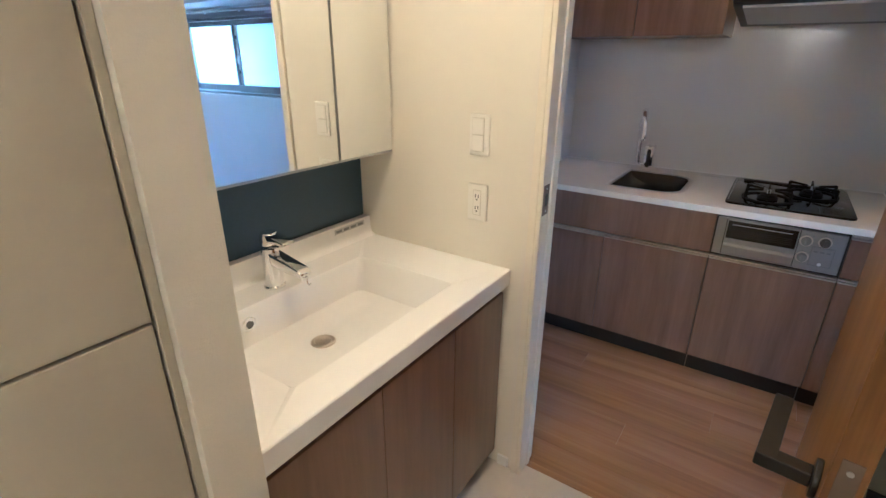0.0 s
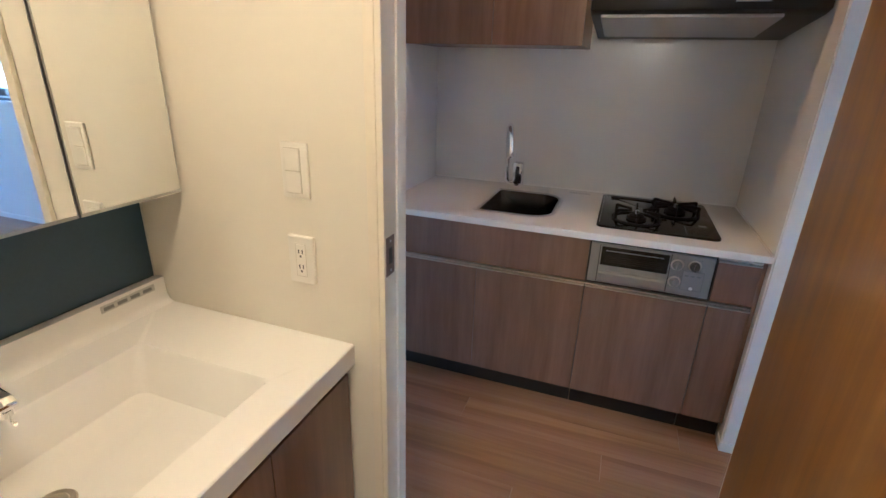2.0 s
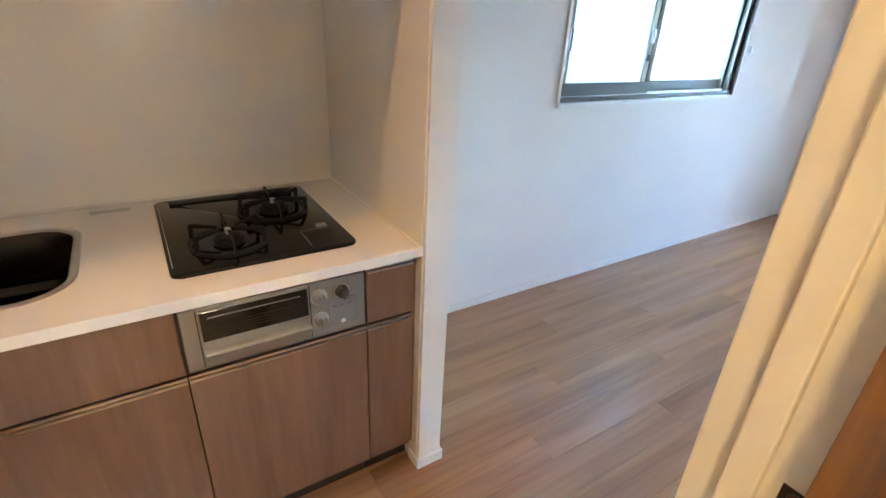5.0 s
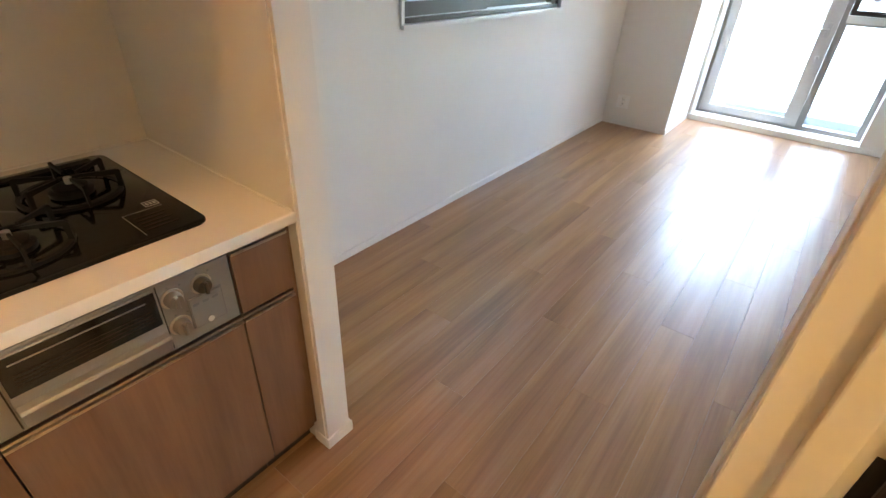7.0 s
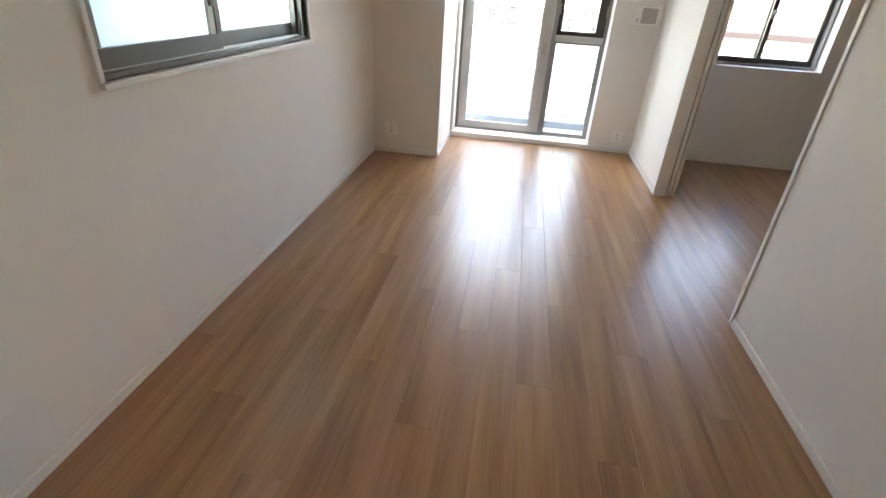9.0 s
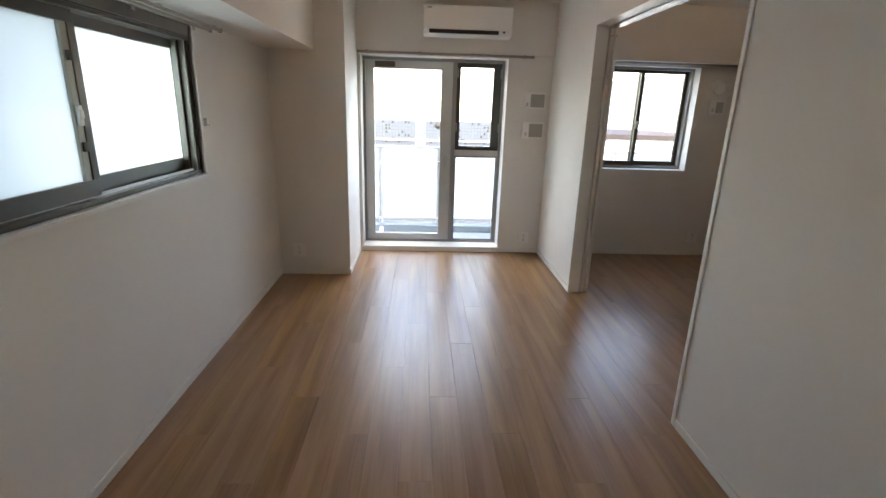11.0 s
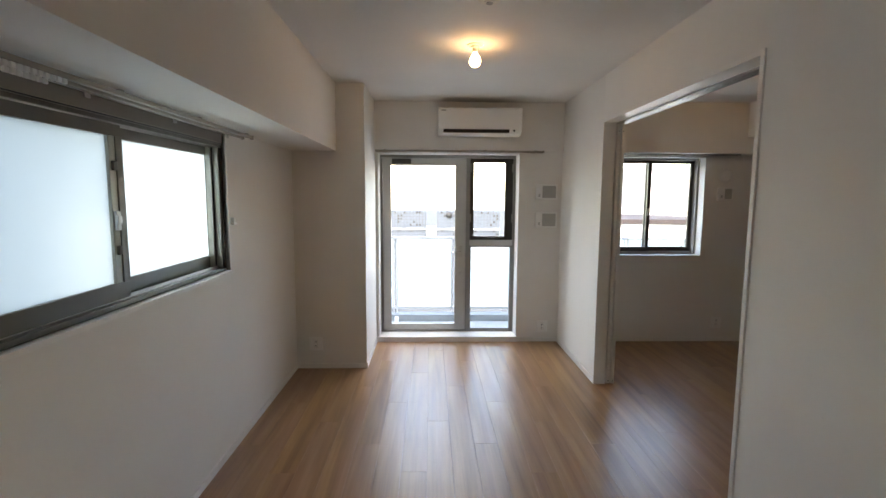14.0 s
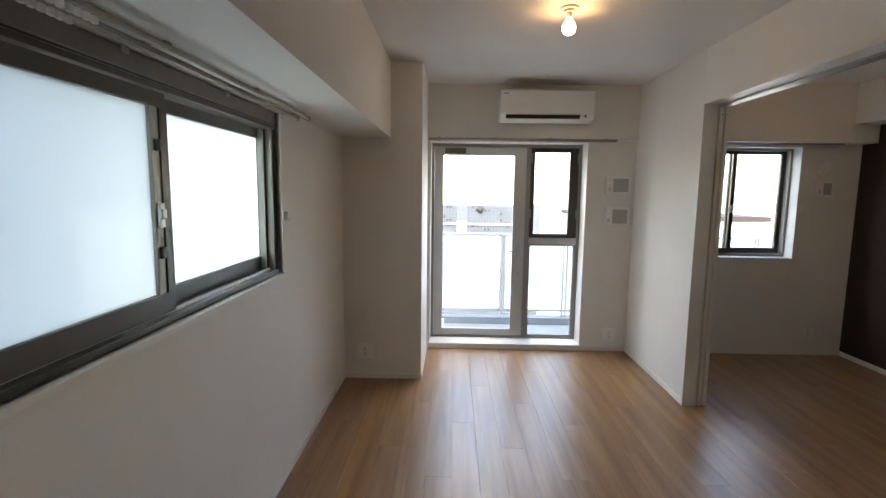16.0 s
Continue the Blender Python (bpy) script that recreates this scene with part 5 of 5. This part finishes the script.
def balcony_door():
    y0, y1, z0, z1 = BAL_Y0, BAL_Y1, BAL_Z0, BAL_Z1
    xa, xb = EAST_X + 0.185, EAST_X + 0.265
    ym = 2.225
    d = thing("balcony_door", (EAST_X + 0.06, (y0 + y1) / 2, z0), "glazed silver aluminium balcony door with a side window", "door", kind=S)
    fr = 0.03
    part("frame_top", box(xa, xb, y0, y1, z1 - fr, z1, 0.002), ALU_GREY, d)
    part("frame_sill", box(xa, xb, y0, y1, z0, z0 + 0.022, 0.002), ALU_GREY, d)
    for a, e in ((y0, y0 + fr), (y1 - fr, y1), (ym - 0.02, ym + 0.02)):
        part("frame_post", box(xa, xb, a, e, z0 + 0.022, z1 - fr, 0.002), ALU_GREY, d)
    # leaf
    la, lb = ym + 0.022, y1 - fr - 0.002
    lx0, lx1 = EAST_X + 0.195, EAST_X + 0.235
    lz0, lz1 = z0 + 0.026, z1 - fr - 0.003
    leaf = part("door_leaf", box(lx0, lx1, la, lb, lz0, lz0 + 0.065, 0.002), ALU_LEAF, d, "glazed door leaf")
    part("top_rail", box(lx0, lx1, la, lb, lz1 - 0.075, lz1, 0.002), ALU_LEAF, leaf)
    part("stile", box(lx0, lx1, la, la + 0.115, lz0 + 0.065, lz1 - 0.075, 0.002), ALU_LEAF, leaf)
    part("stile", box(lx0, lx1, lb - 0.085, lb, lz0 + 0.065, lz1 - 0.075, 0.002), ALU_LEAF, leaf)
    g = part("pane", box(lx0 + 0.016, lx0 + 0.022, la + 0.113, lb - 0.083, lz0 + 0.063, lz1 - 0.073), CLEAR, leaf)
    g.visible_shadow = False
    lv = part("lever_plate", box(lx0 - 0.008, lx0, la + 0.035, la + 0.075, 0.87, 0.99, 0.003), ALU, d, "silver lever handle")
    part("lever_neck", tube((lx0 - 0.008, la + 0.055, 0.935), (lx0 - 0.05, la + 0.055, 0.935), 0.009), ALU, lv)
    part("lever_grip", tube((lx0 - 0.046, la + 0.05, 0.935), (lx0 - 0.046, la + 0.165, 0.930), 0.0095, bevel=0.003), ALU, lv)
    part("thumb_turn", tube((lx0, la + 0.055, 0.70), (lx0 - 0.018, la + 0.055, 0.70), 0.016, sides=20, bevel=0.002), ALU, d)
    cl = part("door_closer", box(lx0 - 0.045, lx0, lb - 0.30, lb - 0.10, lz1 - 0.062, lz1 - 0.010, 0.005), SASH, d, "dark grey door closer")
    part("closer_arm", box(lx0 - 0.036, lx0 - 0.026, lb - 0.21, lb + 0.02, lz1 - 0.006, lz1 + 0.004, 0.001), ALU, cl)
    # side window above, fixed light below
    zr = 1.03
    part("transom", box(xa, xb, y0 + fr, ym - 0.02, zr - 0.03, zr + 0.03, 0.002), ALU_LEAF, d)
    wn = part("vent_sash", slab_with_holes("x", lx0, lx1, y0 + fr + 0.002, ym - 0.022, zr + 0.032, z1 - fr - 0.002, [(y0 + fr + 0.085, ym - 0.062, zr + 0.072, z1 - fr - 0.045)]), ALU_DARK, d, "dark inner sash of the side window")
    g = part("pane", box(lx0 + 0.016, lx0 + 0.022, y0 + fr + 0.083, ym - 0.060, zr + 0.070, z1 - fr - 0.043), CLEAR, wn)
    g.visible_shadow = False
    part("cam_latch", box(lx0 - 0.022, lx0, 1.93, 2.005, zr + 0.045, zr + 0.06, 0.003), ALU_DARK, wn)
    for z in (1.25, 1.78):
        part("sash_hinge", box(lx0 - 0.006, lx0, y0 + fr + 0.004, y0 + fr + 0.016, z, z + 0.09, 0.002), ALU_GREY, wn)
        part("sash_hinge", box(lx0 - 0.006, lx0, ym - 0.036, ym - 0.024, z, z + 0.09, 0.002), ALU_GREY, wn)
    bead = part("fixed_bead", slab_with_holes("x", lx0, lx1, y0 + fr, ym - 0.02, z0 + 0.022, zr - 0.03, [(y0 + fr + 0.02, ym - 0.038, z0 + 0.04, zr - 0.048)]), ALU_GREY, d)
    g = part("pane", box(lx0 + 0.016, lx0 + 0.022, y0 + fr + 0.018, ym - 0.036, z0 + 0.038, zr - 0.046), CLEAR, bead)
    g.visible_shadow = False
    part("sill_step", box(EAST_X - 0.018, EAST_X + 0.0, y0 - 0.018, y1 + 0.018, 0.0, z0 + 0.004, 0.003), TRIM, d, "white sill step")
    part("reveal", box(EAST_X - 0.004, EAST_X + 0.185, y0, y0 + 0.006, z0 + 0.006, z1, 0.001), TRIM, d)
    part("reveal", box(EAST_X - 0.004, EAST_X + 0.185, y1 - 0.006, y1, z0 + 0.006, z1, 0.001), TRIM, d)
    part("reveal", box(EAST_X - 0.004, EAST_X + 0.185, y0, y1, z0 - 0.001, z0 + 0.005, 0.001), TRIM, d)


balcony_door()


def air_conditioner():
    x1, y0, y1, z0, z1 = EAST_X - 0.036, 1.748, 2.552, 2.112, 2.37
    a = thing("air_conditioner", (x1 - 0.1, (y0 + y1) / 2, z0), "white wall-mounted air conditioner", "air conditioner")
    part("case", prism([(x1, z0 + 0.015), (x1 - 0.06, z0), (x1 - 0.18, z0 + 0.012), (x1 - 0.214, z0 + 0.050), (x1 - 0.222, z1 - 0.02), (x1 - 0.205, z1), (x1, z1)], "y", y0, y1, bevel=0.006), PLASTIC_W, a, smooth=True)
    part("front_panel", prism([(x1 - 0.2185, z0 + 0.058), (x1 - 0.2265, z1 - 0.012), (x1 - 0.2205, z1 - 0.006), (x1 - 0.2125, z0 + 0.056)], "y", y0 + 0.004, y1 - 0.004, bevel=0.002), PLASTIC_W, a)
    part("outlet_slot", prism([(x1 - 0.2170, z0 + 0.051), (x1 - 0.192, z0 + 0.0225), (x1 - 0.186, z0 + 0.028), (x1 - 0.210, z0 + 0.056)], "y", y0 + 0.12, y1 - 0.05), BLACK, a, "dark air outlet")
    part("flap", prism([(x1 - 0.196, z0 + 0.022), (x1 - 0.138, z0 + 0.006), (x1 - 0.136, z0 + 0.001), (x1 - 0.197, z0 + 0.016)], "y", y0 + 0.115, y1 - 0.045), PLASTIC_W, a)
    part("sensor", tube((x1 - 0.207, y0 + 0.075, z0 + 0.045), (x1 - 0.216, y0 + 0.075, z0 + 0.042), 0.009, sides=16), SCREEN, a)
    part("brand_mark", box(x1 - 0.2285, x1 - 0.2262, y1 - 0.072, y1 - 0.028, z1 - 0.036, z1 - 0.028), INK, a)
    part("top_grille", box(x1 - 0.19, x1 - 0.02, y0 + 0.03, y1 - 0.03, z1 - 0.001, z1 + 0.002), VENT_GREY, a)


air_conditioner()


def wall_vent(x, y0, y1, z0, z1):
    v = thing("wall_vent", (x, (y0 + y1) / 2, z0), "square white wall vent with a grey mesh", "wall vent", "fresh air vents")
    part("case", box(x - 0.030, x, y0, y1, z0, z1, 0.005), PLASTIC_W, v)
    part("mesh", box(x - 0.0325, x - 0.0300, y0 + 0.018, y1 - 0.065, z0 + 0.018, z1 - 0.018, 0.001), VENT_GREY, v, "grey mesh panel")
    for k in range(3):
        part("slat", box(x - 0.033, x - 0.030, y1 - 0.045, y1 - 0.022, z0 + 0.03 + k * 0.011, z0 + 0.036 + k * 0.011), VENT_GREY, v)


wall_vent(EAST_X, 1.327, 1.547, 1.496, 1.654)
wall_vent(EAST_X, 1.323, 1.543, 1.208, 1.372)
wall_vent(EAST_X, -0.50, -0.345, 1.495, 1.635)


def round_vent():
    v = thing("round_vent", (EAST_X, -0.42, 1.68), "round white wall vent cover in the bedroom", "wall vent")
    part("cover", lathe([(0.0, -0.018), (0.055, -0.016), (0.068, -0.006), (0.070, 0.0), (0.0, 0.0)], (EAST_X, -0.42, 1.752), axis="x"), PLASTIC_W, v, smooth=True)


round_vent()
outlet("power_outlet", (PIL_X, 3.63, 0.225), "-x", "white power outlet low on the pillar", PLASTIC_W, 2, 0.115, 0.12)
outlet("power_outlet", (EAST_X, 1.445, 0.165), "-x", "white power outlet low beside the balcony door", PLASTIC_W, 2, 0.115, 0.12)
outlet("power_outlet", (EAST_X, -0.42, 0.205), "-x", "white power outlet low on the bedroom wall", PLASTIC_W, 2, 0.115, 0.12)


def ceiling_bulb(x, y, label):
    c = thing("ceiling_bulb", (x, y, Z_CEIL - 0.135), label, "ceiling light", "bare ceiling bulbs")
    part("rosette", lathe([(0.0, 0.0), (0.052, 0.0), (0.052, -0.010), (0.030, -0.012), (0.028, -0.020), (0.0, -0.020)], (x, y, Z_CEIL)), PLASTIC, c, smooth=True)
    part("ring", lathe([(0.020, -0.018), (0.034, -0.018), (0.034, -0.023), (0.020, -0.023), (0.020, -0.018)], (x, y, Z_CEIL)), PLASTIC, c, smooth=True)
    part("socket", lathe([(0.0, -0.020), (0.017, -0.020), (0.016, -0.050), (0.0, -0.050)], (x, y, Z_CEIL)), PLASTIC, c, smooth=True)
    part("bulb", lathe([(0.0, -0.046), (0.012, -0.046), (0.014, -0.056), (0.026, -0.072), (0.034, -0.090), (0.035, -0.104), (0.030, -0.120), (0.018, -0.131), (0.0, -0.135)], (x, y, Z_CEIL)), BULB, c, "lit warm globe bulb", True)


def wall_hook(x, z):
    o = solid("picture_hook", box(x - 0.02, x + 0.02, BED_Y, BED_Y + 0.020, z - 0.05, z, 0.004), PALE_ALU, "small grey metal hook high on the accent wall", "hook")
    part("prong", box(x - 0.008, x + 0.008, BED_Y + 0.020, BED_Y + 0.045, z - 0.045, z - 0.030, 0.003), PALE_ALU, o)


wall_hook(6.45, 2.10)
def ceiling_rosette(x, y):
    c = thing("ceiling_rosette", (x, y, Z_CEIL - 0.024), "empty ivory ceiling rosette with a dark socket", "ceiling fitting")
    part("base", lathe([(0.0, 0.0), (0.052, 0.0), (0.052, -0.010), (0.030, -0.012), (0.028, -0.020), (0.0, -0.020)], (x, y, Z_CEIL)), PLASTIC, c, smooth=True)
    part("socket", lathe([(0.0, -0.019), (0.017, -0.019), (0.016, -0.024), (0.0, -0.024)], (x, y, Z_CEIL)), VENT_GREY, c, "grey socket", True)


ceiling_rosette(4.20, 2.345)
ceiling_bulb(4.895, 2.35, "lit bare warm bulb on a ceiling rosette in the living room")
ceiling_bulb(5.33, 0.15, "lit bare warm bulb on a ceiling rosette in the bedroom")


# ---- opening to the bedroom ----
def opening_frame():
    f = thing("opening_frame", ((OPEN_X0 + OPEN_X1) / 2, 1.34, 0), "white lined opening with a sliding door track", "door frame", kind=S)
    y0, y1 = SOUTH_Y0 - 0.008, SOUTH_Y1 + 0.008
    part("jamb", box(OPEN_X0 - 0.022, OPEN_X0 + 0.003, y0, y1, 0, OPEN_Z, 0.002), TRIM, f)
    part("jamb", box(OPEN_X1 - 0.022, OPEN_X1 + 0.004, 1.190, y1, 0, OPEN_Z, 0.002), TRIM, f)
    part("head", box(OPEN_X0 - 0.022, OPEN_X1 + 0.004, y0, y1, OPEN_Z - 0.003, OPEN_Z + 0.02, 0.002), TRIM, f)
    for k in range(2):
        y = 1.130 + k * 0.036
        part("track", slab_with_holes("z", OPEN_Z - 0.014, OPEN_Z - 0.0032, OPEN_X0 + 0.004, OPEN_X1 - 0.002, y - 0.016, y + 0.016, [(OPEN_X0 + 0.004, OPEN_X1 - 0.002, y - 0.005, y + 0.005)]), ALU, f, "aluminium track")


opening_frame()


def sliding_panel(y):
    p = thing("sliding_door", (6.0, y, 0.004), "white sliding door panel pushed open into the wall side", "sliding door", "bedroom sliding doors", kind=S)
    part("panel", box(OPEN_X1 - 0.018, 6.43, y - 0.0135, y + 0.0135, 0.004, OPEN_Z - 0.016, 0.002), TRIM, p)
    part("edge_strip", box(OPEN_X1 - 0.022, OPEN_X1 - 0.018, y - 0.012, y + 0.012, 0.01, OPEN_Z - 0.03, 0.001), TRIM, p)
    for z in (0.03, 2.03):
        part("screw", tube((OPEN_X1 - 0.0215, y, z), (OPEN_X1 - 0.023, y, z), 0.004, sides=10), BRONZE, p)


sliding_panel(1.130)
sliding_panel(1.166)

# ---- outside ----
def balcony():
    b = thing("balcony", (7.7, 1.5, -0.12), "grey concrete balcony with a frosted glass railing", "balcony", kind=S)
    part("slab", box(EAST_X + 0.27, 8.25, -1.6, 4.4, -0.32, -0.16, 0.004), BALCONY_GREY, b, "pale grey balcony floor")
    part("kerb", box(8.17, 8.33, -1.6, 4.4, -0.16, -0.07, 0.006), KERB_GREY, b)
    part("top_rail", box(8.23, 8.29, -1.63, 4.4, 0.955, 0.985, 0.004), PALE_ALU, b)
    part("bottom_rail", box(8.235, 8.28, -1.6, 4.4, -0.005, 0.022, 0.003), PALE_ALU, b)
    for k in range(8):
        y = -1.63 + k * 0.788
        for side in (-0.022, 0.022):
            part("post", box(8.24, 8.28, y + side - 0.010, y + side + 0.010, -0.07, 0.955, 0.002), PALE_ALU, b)
        if k < 7:
            part("railing_pane", box(8.255, 8.265, y + 0.032, y + 0.756, 0.022, 0.955), FROST, b, "frosted railing pane")


balcony()


def far_building(x, y0, y1, z0, z1, depth, label, mat, floors, bays, roof_mat=CONCRETE, parapet=0.0):
    h = thing("apartment_building", (x + depth / 2, (y0 + y1) / 2, z0), label, "building")
    part("wall", box(x, x + depth, y0, y1, z0, z1), mat, h)
    part("roof", box(x - 0.15, x + depth, y0 - 0.15, y1 + 0.15, z1, z1 + 0.25), roof_mat, h)
    for f in range(floors):
        for k in range(bays):
            yy = y0 + (k + 0.5) * (y1 - y0) / bays
            zz = z1 - 2.0 - f * 3.0
            wd = part("window", box(x - 0.04, x + 0.02, yy - 0.8, yy + 0.8, zz - 0.6, zz + 0.6), ALU_GREY, h)
            part("pane", box(x - 0.06, x - 0.041, yy - 0.74, yy + 0.74, zz - 0.54, zz + 0.54), FAR_GLASS, wd)
    return h


def drain_stub(x, y):
    p = thing("drain_pipe", (x, y, -0.16), "short white drain pipe standing on the balcony floor", "drain pipe")
    part("pipe", tube((x, y, -0.158), (x, y, -0.045), 0.024, bevel=0.002), PLASTIC_W, p, smooth=True)
    part("collar", tube((x, y, -0.158), (x, y, -0.128), 0.034, bevel=0.003), PLASTIC_W, p, smooth=True)


drain_stub(7.95, 3.06)
GZ = -14.0
solid("ground", slab_with_holes("z", GZ - 0.2, GZ, -600, 600, -600, 600), GROUND, "dark asphalt ground far below", "ground", kind=S)


def tiled_neighbour():
    h = thing("apartment_building", (25, 4, GZ), "grey tiled apartment block with scattered dark tiles", "building")
    part("wall", box(22.0, 30.0, -0.5, 12.0, GZ, -0.4), TILES, h)
    part("parapet", box(22.0, 22.3, 2.78, 12.0, -0.4, 0.93), TILES, h)
    part("parapet", box(22.0, 22.3, -0.3, 2.38, -0.4, 0.93), TILES, h)
    part("roof", box(22.3, 30.0, -0.5, 12.0, -0.4, -0.2), CONCRETE, h)
    rnd = random.Random(5)
    for k in range(95):
        y, z = -0.26 + int(rnd.random() * 90) * 0.13, -0.11 + int(rnd.random() * 8) * 0.13
        if 2.22 < y < 2.80:
            continue
        part("dark_tile", box(21.985, 22.0, y + 0.028, y + 0.102, z + 0.028, z + 0.102), BLACK, h)
    for a, e in ((-0.3, 2.38), (2.78, 12.0)):
        part("ledge", box(21.93, 22.0, a, e, 0.14, 0.20), CONCRETE, h, "pale ledge")
    part("vent_cap", lathe([(0.0, -0.12), (0.11, -0.10), (0.14, 0.0), (0.0, 0.0)], (22.0, 1.84, 0.77), axis="x"), BLACK, h, smooth=True)


tiled_neighbour()
far_building(34, -26, -12, GZ, 3.5, 10, "pale distant apartment block", FACADE, 4, 5)
far_building(40, -11, -5.5, GZ, 2.2, 9, "pale distant office block", FACADE, 4, 2)
far_building(27, -13, -4.5, GZ, 0.15, 8, "low house with a red-brown roof", FACADE, 2, 3, FACADE_RED)

# ---- floor planks ----
PLANK_W, PLANK_H = 0.145, 0.012
PLANKS = {}


def plank_mesh(length, width):
    key = (round(length, 3), round(width, 3))
    if key not in PLANKS:
        g, c = 0.0003, 0.0006
        bm = bmesh.new()
        levels = [[(x, y, z) for x, y in ((a, a2), (length - a, a2), (length - a, width - a2), (a, width - a2))] for a, a2, z in ((g, g, 0.0), (g, g, PLANK_H - c), (g + c, g + c, PLANK_H))]
        rings = [[bm.verts.new(v) for v in lv] for lv in levels]
        for a, e in zip(rings, rings[1:]):
            for i in range(4):
                bm.faces.new((a[i], a[(i + 1) % 4], e[(i + 1) % 4], e[i]))
        bm.faces.new(rings[-1])
        PLANKS[key] = mesh_from("floor_plank", bm, FLOOR_WOOD)
    return PLANKS[key]


def lay_floor(name, x0, x1, y0, y1, label, seed, start=lambda y: None):
    f = thing(name, ((x0 + x1) / 2, (y0 + y1) / 2, -PLANK_H), label, "floor", kind=S)
    rnd = random.Random(seed)
    y = y1
    row = 0
    while y > y0 + 0.004:
        width = min(PLANK_W, y - y0)
        a = start(y) or x0
        x = a - (0.303 * ((row * 3) % 5)) - 0.1
        while x < x1 - 0.001:
            p, q = max(x, a), min(x + 1.515, x1)
            if q - p > 0.02:
                ob = new("floor_plank", plank_mesh(q - p, width))
                ob.parent = f
                ob.location = (p - f.location.x, y - width - f.location.y, 0)
            x += 1.515
        y -= width
        row += 1


lay_floor("floor_living", KIT_X0, EAST_X, SOUTH_Y1, NORTH_Y, "brown wood plank floor of kitchen and living room", 3, lambda y: RETURN_X if y - PLANK_W < 2.055 else None)
lay_floor("floor_bedroom", 2.72, EAST_X, BED_Y, SOUTH_Y1, "brown wood plank floor of the bedroom", 4)
